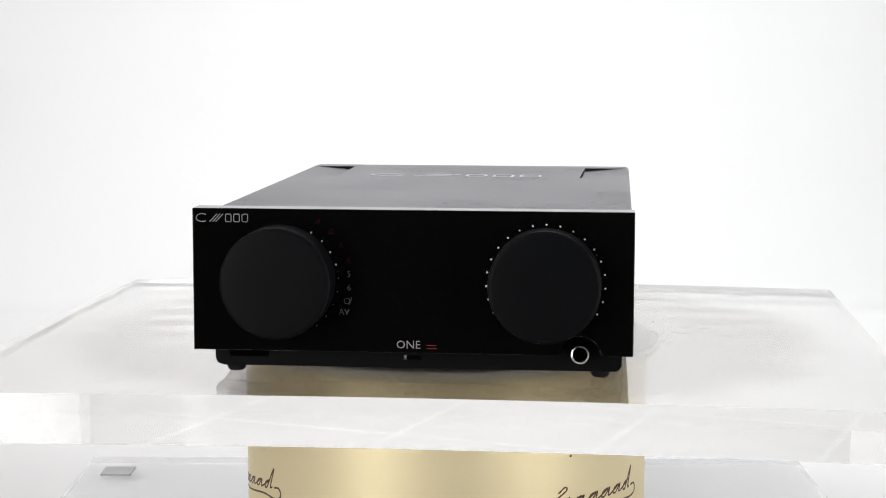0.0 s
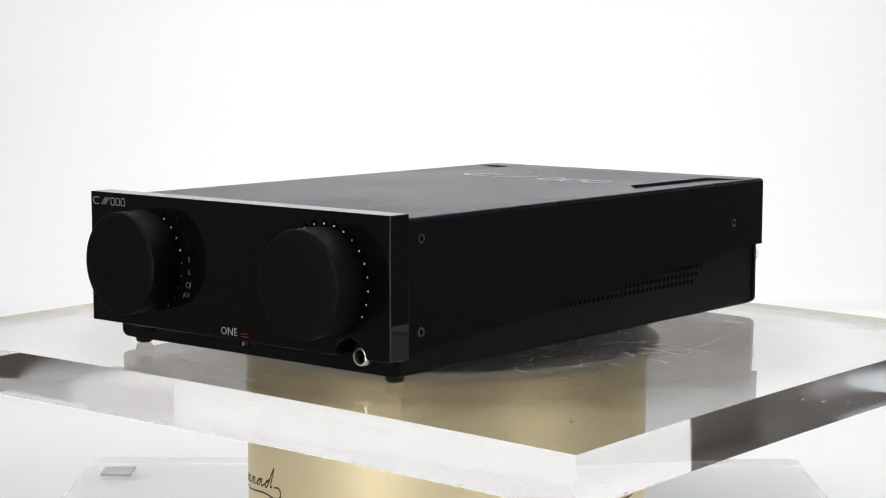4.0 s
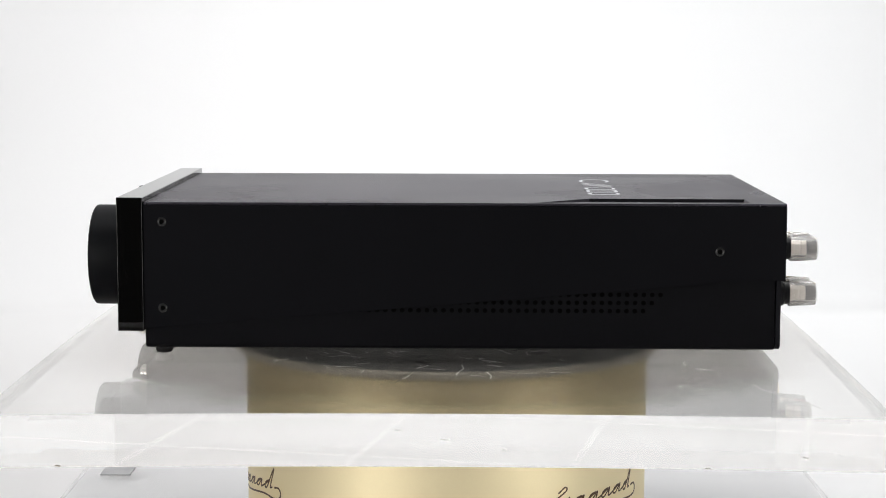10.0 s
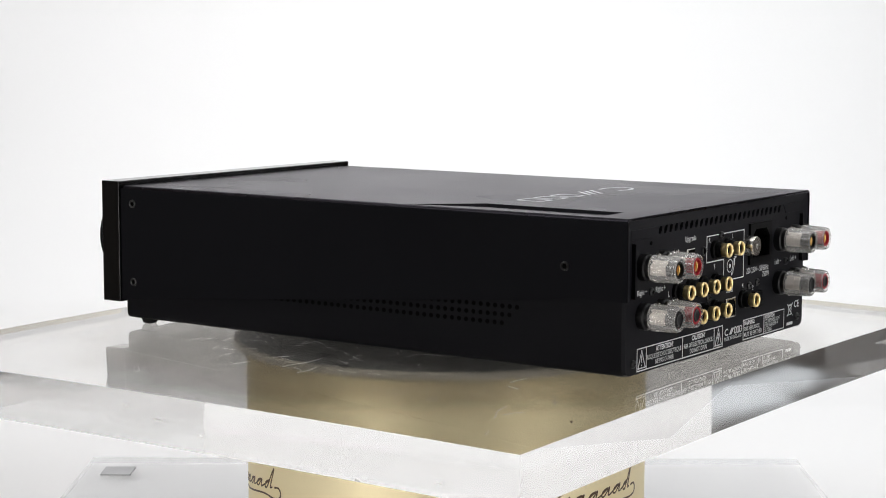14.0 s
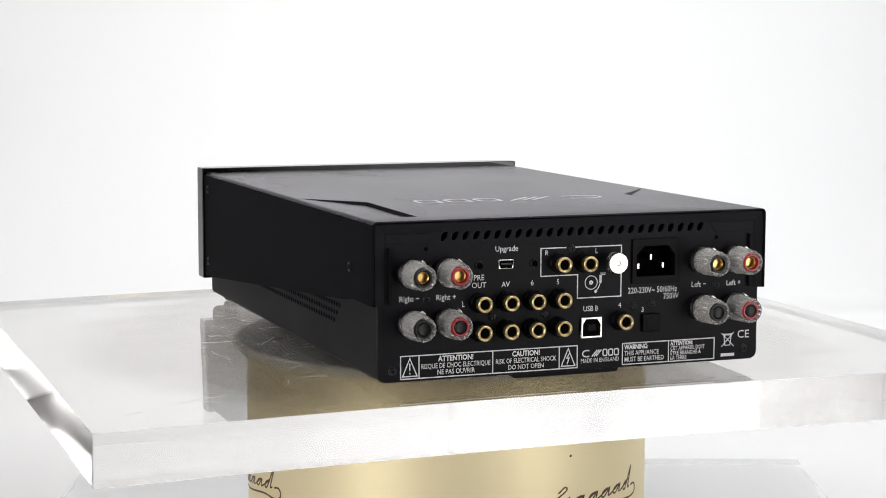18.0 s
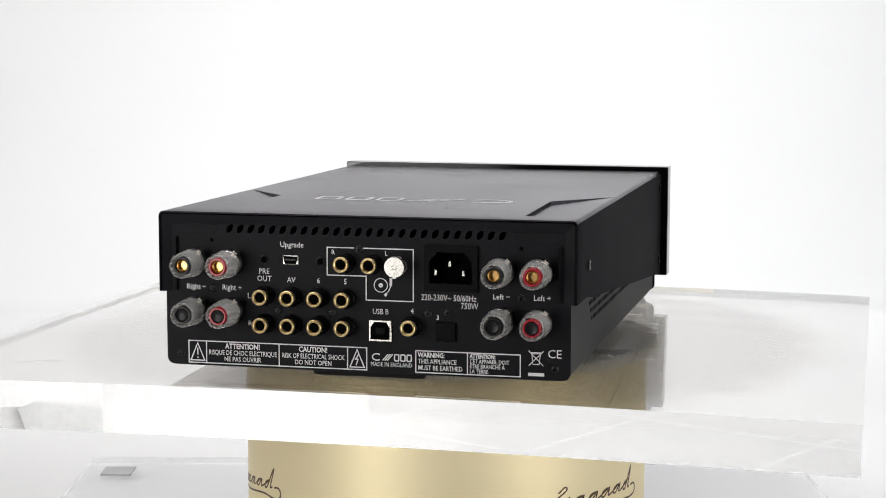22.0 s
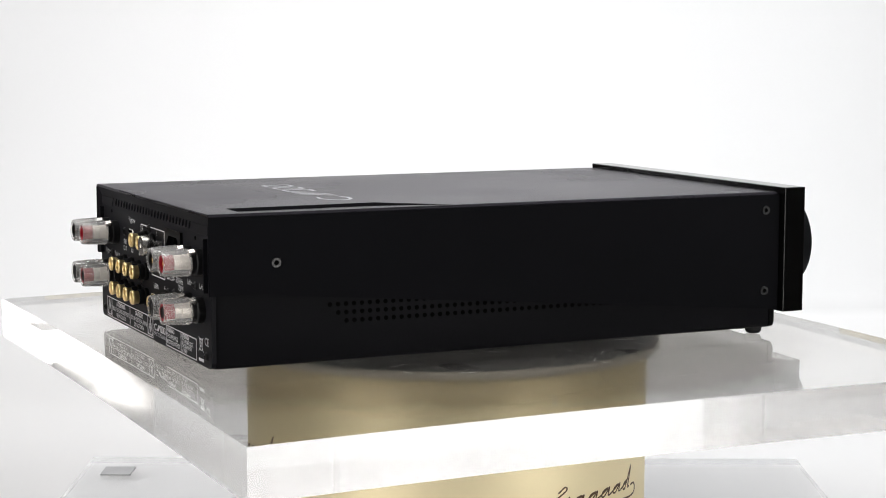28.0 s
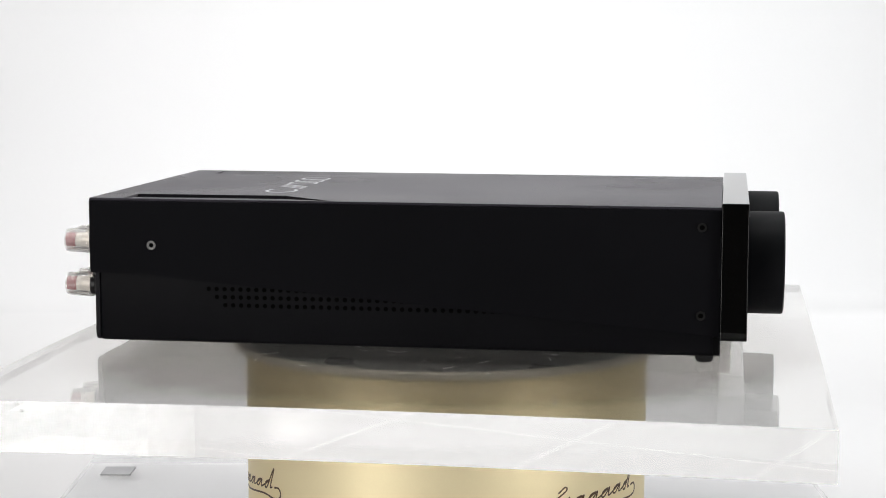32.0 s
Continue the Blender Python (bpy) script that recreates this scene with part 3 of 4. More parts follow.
for x, y, l, a in ((0.186, 0.159, 0.026, 70), (0.184, 0.166, 0.012, 20), (0.222, 0.177, 0.010, 80), (0.120, 0.127, 0.014, 40),
                   (0.181, 0.118, 0.006, 10), (0.137, -0.011, 0.012, 65), (0.145, 0.009, 0.030, 82), (0.159, 0.024, 0.018, 85),
                   (0.163, -0.018, 0.010, 75), (0.136, 0.135, 0.008, 120)):
    scratch(x, y, l, a)
# nicks on the edges
for y, z, l in ((-0.1768, -0.0236, 0.0026), (0.1684, -0.0180, 0.0030), (0.1237, -0.0232, 0.0028), (-0.0196, -0.0060, 0.0026), (0.0024, -0.0104, 0.0050), (0.0300, -0.0150, 0.0022)):
    bm = bmesh.new()
    ribbon(bm, [(-l / 2, 0), (-l / 6, 0.0003), (l / 4, -0.0001), (l / 2, 0.0002)], 0.0006 if z < -0.02 else 0.0003, thick=0.00004)
    nick = part("nick", bm, INK if z < -0.023 and y < 0 else MARK, plate)
    nick.matrix_basis = Matrix.Translation((0.24704, y, z)) @ pose(0, 0, 0, 90, 0, 90)
for i in range(100):
    a, r = rng.uniform(0, 6.283), rng.uniform(0.09, 0.165)
    scratch(r * math.cos(a), r * math.sin(a) * 0.9, rng.uniform(0.002, 0.011), rng.uniform(0, 180), rng.uniform(0.00008, 0.0002))


# ---- the amplifier ----
amp = tagged(new("amplifier"), "black stereo amplifier with two big knobs on a clear turning plate", "amplifier")
amp.location = (0, 0, Z0)

# cover: folded sheet with rounded long edges, two sunk wedges on top, slanting lower edge
XC, ZT, YF, YB = 0.1073, 0.0864, -0.1602, 0.1814


def cover_lower(y):
    return 0.0454 if y >= 0.150 else (0.0454 - (0.150 - y) / 0.015 * 0.0022 if y >= 0.135 else 0.0187 + (y + 0.16) / 0.295 * 0.0245)


def cover_mesh():
    bm = bmesh.new()
    r = 0.0026
    ys = [YF, 0.046, 0.135, 0.150, 0.163, YB]
    sides = {}
    for s in (1, -1):
        rows = []
        for y in ys:
            col = [bm.verts.new((s * XC, y, cover_lower(y)))]
            for k in range(5):
                a = math.pi / 2 * k / 4
                col.append(bm.verts.new((s * (XC - r + r * math.cos(a)), y, ZT - r + r * math.sin(a))))
            rows.append(col)
        for p, q in zip(rows, rows[1:]):
            for i in range(5):
                bm.faces.new((p[i], q[i], q[i + 1], p[i + 1]))
        sides[s] = rows
    d = 0.0017
    inner = {}
    for s in (1, -1):
        B = bm.verts.new((s * 0.0760, 0.079, ZT))
        C = bm.verts.new((s * 0.0780, 0.163, ZT))
        B2 = bm.verts.new((s * 0.0763, 0.0795, ZT - d))
        C2 = bm.verts.new((s * 0.0783, 0.1625, ZT - d))
        top = [row[-1] for row in sides[s]]
        A, D = top[1], top[4]
        bm.faces.new((A, B, B2))
        bm.faces.new((B, C, C2, B2))
        bm.faces.new((C, D, C2))
        bm.faces.new((A, B2, C2, D, top[3], top[2]))
        inner[s] = (B, C, top)
    R_, L_ = inner[1], inner[-1]
    bm.faces.new((R_[2][0], R_[2][1], R_[0], L_[0], L_[2][1], L_[2][0]))
    bm.faces.new((R_[0], R_[1], L_[1], L_[0]))
    bm.faces.new((R_[1], R_[2][4], R_[2][5], L_[2][5], L_[2][4], L_[1]))
    uv = bm.loops.layers.uv.new("UVMap")
    for f in bm.faces:
        for loop in f.loops:
            co = loop.vert.co
            loop[uv].uv = (co.x + (-1 if co.x > 0 else 1) * co.z, co.y)
    return bm


cover = part("cover", cover_mesh(), ROLLED, amp, "satin black folded metal cover", smooth=True)
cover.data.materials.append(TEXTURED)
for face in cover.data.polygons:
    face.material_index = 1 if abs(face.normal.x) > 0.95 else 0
mod = cover.modifiers.new("thick", "SOLIDIFY")
mod.thickness, mod.offset, mod.use_even_offset = 0.0014, -1, False
crisp = cover.modifiers.new("crisp", "WEIGHTED_NORMAL")
crisp.mode, crisp.weight = "FACE_AREA", 100

chassis_outline = [(-0.1030, 0.0100), (-0.1018, 0.0080), (-0.0998, 0.0072), (0.0998, 0.0072), (0.1018, 0.0080), (0.1030, 0.0100),
                   (0.1030, 0.0490), (-0.1030, 0.0490)]
chassis = part("chassis", prism(chassis_outline, -0.1608, 0.1771), SATIN, amp, "satin black metal base tray", bevel=0.0006)

# vent holes on both sides of the tray
hole = None
for s in (1, -1):
    for z, y1, count in ((0.0372, 0.1156, 15), (0.0328, 0.1110, 25), (0.0284, 0.1064, 37)):
        for i in range(count):
            loc = (s * 0.10302, y1 - 0.00445 * i, z)
            if hole is None:
                bm = lathe([(0.00125, -0.0001), (0.00125, 0.0001)], 12, "z")
                bm.transform(Matrix.Rotation(radians(90), 4, "Y"))
                hole = part("vent_hole", bm, HOLE, chassis)
                hole.location = loc
            else:
                same(hole, chassis, loc)

# bolts through the cover's sides
bolt = None
for s in (1, -1):
    for y, z in ((-0.1505, 0.0760), (-0.1505, 0.0297), (0.1463, 0.0610)):
        loc = (s * (XC + 0.0002), y, z)
        if bolt is None:
            bm = lathe([(0.0013, -0.0006), (0.0014, 0.0003), (0.0019, 0.0006), (0.0024, 0.0003), (0.0025, -0.0006)], 20, "z", closed=True)
            bm.transform(Matrix.Rotation(radians(90), 4, "Y"))
            bolt = part("bolt", bm, RING, cover, "grey countersunk bolt", smooth=True)
            bolt.location = loc
        else:
            b = same(bolt, cover, loc)
        bm = lathe([(0.00135, -0.0002), (0.00135, 0.0)], 12, "z")
        bm.transform(Matrix.Rotation(radians(90), 4, "Y"))
        part("bolt_socket", bm, HOLE, cover).location = loc

# feet
for x in (-0.0945, 0.0922):
    f = part("foot", lathe([(0.0026, 0.0033), (0.0038, 0.0036), (0.0046, 0.0046), (0.0049, 0.0060), (0.0049, 0.0080)], 24, "z"), RUBBER, amp, "black rubber foot", smooth=True)
    f.location = (x, -0.1525, 0)
part("rear_foot", prism([(-0.0310, 0.0085), (-0.0285, 0.00375), (0.0285, 0.00375), (0.0310, 0.0085)], 0.1490, 0.1705), RUBBER, amp, "wide black rubber foot", bevel=0.0008)

# gloss front with a round notch for the headphone socket
PX0, PX1, PZ0, PZ1, PF, PBK = -0.1118, 0.1086, 0.0173, 0.0890, -0.1745, -0.1606
JX, JZ = 0.0822, 0.0172
outline = [(PX0, PZ1), (PX0, PZ0), (JX - 0.0115, PZ0)]
for i in range(13):
    a = math.pi - math.pi * i / 12
    outline.append((JX + 0.0100 * math.cos(a), PZ0 + 0.0008 + 0.0088 * math.sin(a)))
outline += [(JX + 0.0115, PZ0), (PX1, PZ0), (PX1, PZ1)]
front = part("front_panel", prism(outline, PF, PBK), GLOSS, amp, "mirror-gloss black front panel", bevel=0.0005)
front_tray = [(-0.1040, 0.0105), (-0.1027, 0.0082), (-0.1005, 0.0075), (0.0985, 0.0075), (0.1007, 0.0082), (0.1020, 0.0105)]
for i in range(13):
    a = math.pi * i / 12
    front_tray.append((JX + 0.0104 * math.cos(a), 0.0180 + 0.0090 * math.sin(a)))
front_tray = front_tray[:6] + [(0.1020, 0.0180)] + front_tray[6:] + [(-0.1040, 0.0180)]
tray = part("front_tray", prism(front_tray, -0.1604, -0.1570), PLASTIC, amp, "matt black lower front", bevel=0.0005)
part("sensor_slot", boxed(-0.0130, 0.0076, -0.1607, -0.1600, 0.0115, 0.0142), HOLE, tray)
part("sensor_lens", boxed(-0.0070, 0.0020, -0.1610, -0.1601, 0.0117, 0.0140), GLOSS, tray, "small glossy sensor window")
part("sensor_chip", boxed(-0.0069, -0.0054, -0.1613, -0.1606, 0.0118, 0.0139), STEEL, tray, "tiny bright contact")
part("badge", boxed(-0.0965, -0.0760, -0.1608, -0.1600, 0.0118, 0.0150), GLOSS, tray, "small glossy strip")

jack = part("headphone_socket", lathe([(0.0035, -0.1705), (0.0035, -0.1755), (0.0038, -0.1762), (0.0045, -0.1760), (0.0049, -0.1748), (0.0049, -0.1700)], 32, "y", closed=True), STEEL, amp, "polished steel headphone socket", smooth=True)
jack.location = (JX, 0.0085, 0.0167)
part("bore", lathe([(0.0037, -0.1712), (0.0037, -0.1708)], 20, "y"), HOLE, jack)

# knobs
for x in (-0.0669, 0.0651):
    k = part("knob", lathe([(0.0273, -0.1742), (0.0276, -0.1760), (0.0276, -0.1922), (0.0274, -0.1930), (0.0266, -0.1936), (0.0253, -0.1938), (0.012, -0.1938)], 96, "y"),
             SOFT, amp, "large matt black round knob", smooth=True)
    k.location = (x, 0, 0.0536)

# marks round the knobs
dimple = lens = None
for cx, angles in ((0.0652, [222.6 - 13.3 * i for i in range(20)]), (-0.0663, [58.5 - 13.9 * i for i in range(8)])):
    for a in angles:
        r = 0.0294 if cx > 0 else 0.0283
        loc = (cx + r * math.cos(radians(a)), PF - 0.0001, 0.0530 + r * math.sin(radians(a)))
        if dimple is None:
            dimple = part("dimple", lathe([(0.0025, 0.0001), (0.0024, 0.0), (0.0016, -0.0001), (0.0003, -0.0001)], 20, "y"), HOLE, front)
            dimple.location = loc
            dim_lens = lathe([(0.00036, 0.0), (0.00036, -0.0002), (0.0002, -0.0003)], 10, "y")
            lens = part("dot", lathe([(0.00052, 0.0), (0.00052, -0.0002), (0.0003, -0.0003)], 10, "y"), DOT, front)
        else:
            same(dimple, front, loc)
        up = (loc[0] + (-0.0001), loc[1] - 0.0001, loc[2] + 0.0001)
        if a == 222.6:
            lens.location = up
            first_dim = part("dot", dim_lens, DIMPRINT, front)
            first_dim.location = (-0.0663 + 0.0283 * math.cos(radians(-52.7)), up[1], 0.0530 + 0.0283 * math.sin(radians(-52.7)))
            dim_lens = first_dim.data
        else:
            d = same(lens, front, up)
            if cx < 0 and a < 10:
                d.data = dim_lens

yf = PF - 0.00006


def mark_lines(k):
    """A plain ornamental mark: a half ring, three slashes and three plain boxes."""
    u = lambda pts: [(x * k, y * k) for x, y in pts]
    arc = [(-2.35 + 0.8 * math.cos(radians(w)), 0.85 * math.sin(radians(w))) for w in range(50, 311, 20)]
    lines = [(u(arc), False)]
    for i in range(3):
        lines.append((u([(-1.35 + 0.4 * i, -0.85), (-0.35 + 0.4 * i, 0.85)]), False))
    for i in range(3):
        x = 0.75 + 1.1 * i
        lines.append((u([(x + 0.4 + math.copysign(abs(math.cos(radians(w))) ** 0.35, math.cos(radians(w))) * 0.38,
                          math.copysign(abs(math.sin(radians(w))) ** 0.35, math.sin(radians(w))) * 0.82) for w in range(5, 365, 15)]), True))
    return lines


strokes("maker_mark", mark_lines(0.0038), 0.0005, GREYPRINT, front, "front", (-0.0978, yf, 0.0841), "silver maker's mark", squash=0.62)
strokes("maker_mark", mark_lines(0.0156), 0.0019, SILVERPRINT, cover, "top", (-0.0073, 0.0890, ZT + 0.00006), "silver maker's mark", squash=0.62)
# model word and two small red bars
words("lettering", "ONE", 0.0058, LETTER, front, "front", (-0.0030, yf, 0.0214), "pale printed lettering", wide=1.02)
strokes("model_mark", [([(-0.0024, 0.0008), (0.0026, 0.0008)], False), ([(-0.0024, -0.0008), (0.0026, -0.0008)], False)],
        0.0005, REDPRINT, front, "front", (0.0085, yf, 0.0206), "small red model mark")
for txt, x, z in (("5", -0.0328, 0.0566), ("6", -0.0328, 0.0498), ("AV", -0.0353, 0.0374)):
    words("numeral", txt, 0.0043, DIMPRINT, front, "front", (x, yf, z), "grey printed character")
strokes("record_sign", [(ring_points(-0.0010, 0, 0.0014, 0.0014), True), ([(0.0012, 0.0020), (0.0010, -0.0002), (0.0002, -0.0018)], False)],
        0.0004, DIMPRINT, front, "front", (-0.0328, yf, 0.0431), "grey record player sign")
for a in (58.5, 44.6, 30.7, 16.8):
    strokes("input_sign", [([(-0.0010, -0.0010), (0, 0.0010), (0.0010, -0.0010)], True), ([(0.0004, 0.0014), (0.0013, 0.0008)], False)], 0.0004, DARKRED, front, "front",
            (-0.0663 + 0.0345 * math.cos(radians(a)), yf, 0.0536 + 0.0345 * math.sin(radians(a))), "dim red input sign")

# ---- rear ----
YR = 0.1796
DZ = 0.0004
rear_outline = [(-0.1042, 0.0480), (-0.1042, 0.0112), (-0.1032, 0.0090), (-0.1010, 0.0079), (0.1010, 0.0079), (0.1032, 0.0090),
                (0.1042, 0.0112), (0.1042, 0.0480), (0.1056, 0.0480), (0.1056, 0.0842), (-0.1056, 0.0842), (-0.1056, 0.0480)]
hex_in = [(-0.0552, 0.0538), (-0.0335, 0.0538), (-0.0335, 0.0648), (-0.0375, 0.0693), (-0.0512, 0.0693), (-0.0552, 0.0648)]
slot_shape = [(0.0015, -0.0019), (0.0001, -0.0020), (-0.0012, -0.0006), (-0.0017, 0.0017), (-0.0003, 0.0020), (0.0012, 0.0006)]
slots = [[(0.0700 - 0.00560 * i + x, 0.0781 + z) for x, z in [(1.2 * x, 1.1 * z) for x, z in slot_shape]] for i in range(26)]
rear = part("rear_panel", holed(rear_outline, [hex_in] + slots, 0.1772, YR), REARCOAT, amp, "satin black rear panel with white print")
y0 = YR + 0.00006
# folded rim of the cover round the rear panel
lip = bmesh.new()
for a, b in (((-XC + 0.0012, 0.0454), (-XC + 0.0012, ZT - 0.0012)), ((-XC + 0.0012, ZT - 0.0012), (XC - 0.0012, ZT - 0.0012)), ((XC - 0.0012, ZT - 0.0012), (XC - 0.0012, 0.0454))):
    out = [a, b]
    ins = [((-1 if p[0] < 0 else 1) * (abs(p[0]) - 0.0052), p[1] - (0.0050 if p[1] > 0.06 else 0)) for p in (a, b)]
    v = [lip.verts.new((p[0], y, p[1])) for p, y in ((out[0], 0.1811), (out[1], 0.1811), (ins[1], YR + 0.0001), (ins[0], YR + 0.0001))]
    w = [lip.verts.new((p.co.x, YR - 0.001, p.co.z)) for p in v]
    lip.faces.new(v)
    lip.faces.new(w)
    for i in range(4):
        j = (i + 1) % 4
        lip.faces.new((v[i], v[j], w[j], w[i]))
part("rear_lip", lip, REARCOAT, cover)

for s in (1, -1):
    part("terminal_well", boxed(s * 0.0985 - 0.0006, s * 0.0985 + 0.0006, YR - 0.001, YR + 0.0022, 0.0462, 0.0735), SATIN, rear)
    wing = [(s * 0.1005, 0.0800), (s * 0.1005, 0.0752), (s * 0.0788, 0.0748), (s * 0.0752, 0.0800)]
    part("panel_step", prism(wing, YR - 0.0004, YR + 0.0003), REARCOAT, rear, bevel=0.0002)
    part("pinhole", lathe([(0.0010, 0.0), (0.0010, 0.0002), (0.0004, 0.0003)], 14, "y"), HOLE, rear).location = (s * 0.0795, YR, 0.0722)

# loudspeaker terminals
def terminal(x, z, red, open_end):
    ring_mat = REDPL if red else BLACKPL
    post = part("binding_post", lathe([(0.0068, 0.0), (0.0068, 0.0035), (0.0060, 0.0042), (0.0060, 0.0066)], 28, "y"), BLACKPL, amp, "black collar", smooth=True)
    post.location = (x, YR, z)
    shell = part("clear_cap", lathe([(0.0050, 0.0066), (0.0068, 0.0066), (0.0071, 0.0076), (0.0070, 0.0090), (0.0065, 0.0196), (0.0061, 0.0210), (0.0055, 0.0213), (0.0053, 0.0200)],
                 60, "y", closed=True, flute=14, depth=0.0009, fluted=(3, 4)), CLEAR, post, "clear fluted plastic cap", smooth=True)
    shell.visible_shadow = False
    part("spindle", lathe([(0.0044, 0.0068), (0.0044, 0.0112), (0.0040, 0.0114), (0.0040, 0.0122), (0.0044, 0.0124), (0.0044, 0.0150), (0.0030, 0.0152)], 24, "y"), IVORY, post, "silvery metal spindle", smooth=True)
    part("end_collar", lathe([(0.0033, 0.0152), (0.0043, 0.0152), (0.0045, 0.0158), (0.0045, 0.0204), (0.0042, 0.0208), (0.0035, 0.0208), (0.0033, 0.0203)], 28, "y", closed=True),
         ring_mat, post, "red end collar" if red else "black end collar", smooth=True)
    if open_end:
        part("socket", lathe([(0.0023, 0.0160), (0.0023, 0.0186), (0.0025, 0.0191), (0.0028, 0.0193), (0.0031, 0.0191), (0.0032, 0.0187), (0.0032, 0.0160)], 20, "y", closed=True), BRASSTIP, post, "gold banana socket", smooth=True)
        part("socket_floor", lathe([(0.0025, 0.0158), (0.0025, 0.0165)], 14, "y"), BRASSTIP, post)
    else:
        part("plug", lathe([(0.0032, 0.0180), (0.0032, 0.0205), (0.0028, 0.0209), (0.0024, 0.0207), (0.0008, 0.0206)], 20, "y"), BLACKPL, post, "black blanking plug", smooth=True)
    lug = part("lug", boxed(-0.0013, 0.0013, 0.0030, 0.0062, 0.0060, 0.0094), NICKEL, post, "bent nickel lug", bevel=0.0003)
    lug.rotation_euler = (radians(-12), radians(-38), 0)
    return post


for x, red in ((0.0880, False), (0.0693, True), (-0.0698, False), (-0.0886, True)):
    terminal(x, 0.0609, red, True)
    terminal(x, 0.0364, red, False)

# phono sockets
first = None
for x, z in [(cx, cz) for cz in (0.0447, 0.0306) for cx in (0.0517, 0.0375, 0.0234, 0.0092)] + [(0.0095, 0.0625), (-0.0046, 0.0623), (-0.0247, 0.0321)]:
    loc = (x, YR, z)
    if first is None:
        first = part("phono_socket", lathe([(0.0026, 0.0010), (0.0026, 0.0083), (0.0027, 0.0088), (0.0031, 0.00915), (0.0034, 0.0093), (0.0037, 0.00915), (0.00392, 0.0088), (0.0040, 0.0083), (0.00395, 0.0076), (0.0036, 0.0071), (0.0036, 0.0010)], 32, "y", closed=True), GOLD, amp, "gold-plated phono socket", smooth=True)
        washer = part("washer", lathe([(0.0051, 0.0), (0.0051, 0.0016), (0.0044, 0.0022), (0.0044, 0.0046), (0.0041, 0.0052), (0.0030, 0.0052)], 28, "y"), PLASTIC, first, smooth=True)
        core = part("core", lathe([(0.0025, 0.0020), (0.0025, 0.0074), (0.0012, 0.0076)], 20, "y"), HOLE, first)
        first.location = loc
    else:
        c = same(first, amp, loc)
        same(washer, c, (0, 0, 0))
        same(core, c, (0, 0, 0))

gnd = part("ground_screw", lathe([(0.0022, 0.0), (0.0022, 0.0050), (0.0050, 0.0052), (0.0054, 0.0058), (0.0054, 0.0106), (0.0050, 0.0112), (0.0014, 0.0112), (0.0010, 0.0106)], 48, "y", flute=24, depth=0.0003, fluted=(3, 4)), NICKEL, amp, "knurled nickel ground screw", smooth=True)
gnd.location = (-0.0186, YR, 0.0624)

# mains inlet: a frame round a deep well
IX0, IX1, IZ0, IZ1 = -0.0580, -0.0312, 0.0500, 0.0728
bm = holed([(IX0, IZ0), (IX1, IZ0), (IX1, IZ1), (IX0, IZ1)], [hex_in], YR - 0.0005, YR + 0.0014)
inlet = part("mains_inlet", bm, PLASTIC, amp, "black three-pin mains inlet")
bm = prism(hex_in, YR - 0.0090, YR)
bm.faces.ensure_lookup_table()
bmesh.ops.delete(bm, geom=[bm.faces[1]], context="FACES_ONLY")
part("inlet_well", bm, HOLE, inlet)
for x, z in ((-0.0362, 0.0590), (-0.0433, 0.0634), (-0.0502, 0.0590)):
    part("pin", boxed(x - 0.0007, x + 0.0007, YR - 0.0088, YR - 0.0022, z - 0.0017, z + 0.0012), STEEL, inlet, bevel=0.0003, bevel_seg=1)

# data sockets
usb = part("usb_socket", boxed(-0.0147, -0.0028, YR - 0.001, YR + 0.0014, 0.0238, 0.0346), NICKEL, amp, "bright square data socket", bevel=0.0005)
part("mouth", prism([(-0.0136, 0.0249), (-0.0039, 0.0249), (-0.0039, 0.0310), (-0.0058, 0.0337), (-0.0117, 0.0337), (-0.0136, 0.0310)], YR + 0.0012, YR + 0.00155), HOLE, usb)
part("tongue", boxed(-0.0110, -0.0066, YR + 0.0013, YR + 0.0018, 0.0278, 0.0308), PLASTIC, usb)
mini = part("upgrade_socket", boxed(0.0335, 0.0419, YR - 0.001, YR + 0.0009, 0.0607, 0.0656), STEEL, amp, "small bright data socket", bevel=0.0006)
part("mouth", prism([(0.0348, 0.0612), (0.0406, 0.0612), (0.0413, 0.0630), (0.0413, 0.0651), (0.0341, 0.0651), (0.0341, 0.0630)], YR + 0.0007, YR + 0.00105), HOLE, mini)
part("tongue", boxed(0.0350, 0.0404, YR + 0.0009, YR + 0.0013, 0.0630, 0.0637), SCREW, mini)
opt = part("optical_socket", boxed(-0.0472, -0.0370, YR - 0.001, YR + 0.0020, 0.0252, 0.0346), PLASTIC, amp, "black square optical socket", bevel=0.0006)
part("shutter", boxed(-0.0452, -0.0390, YR + 0.0018, YR + 0.0022, 0.0270, 0.0326), PLASTIC, opt, bevel=0.0004)

screw = None
for x, z in ((0.0022, 0.0694), (0.0446, 0.0374), (0.0163, 0.0374), (-0.0327, 0.0386), (-0.0428, 0.0394), (0.0790, 0.0477), (-0.0796, 0.0476),
             (0.0968, 0.0134), (-0.0964, 0.0136)):
    loc = (x, YR, z)
    if screw is None:
        screw = part("screw", lathe([(0.0021, 0.0), (0.0021, 0.0006), (0.0015, 0.0012), (0.0009, 0.0013)], 18, "y"), SCREW, rear, "dark pan-head screw", smooth=True)
        bm = box(boxed(-0.0011, 0.0011, 0.00125, 0.0014, -0.00022, 0.00022), -0.00022, 0.00022, 0.00126, 0.00141, -0.0011, 0.0011)
        cross = part("screw_recess", bm, HOLE, rear)
        screw.location = cross.location = loc
    else:
        same(screw, rear, loc)
        same(cross, rear, loc)

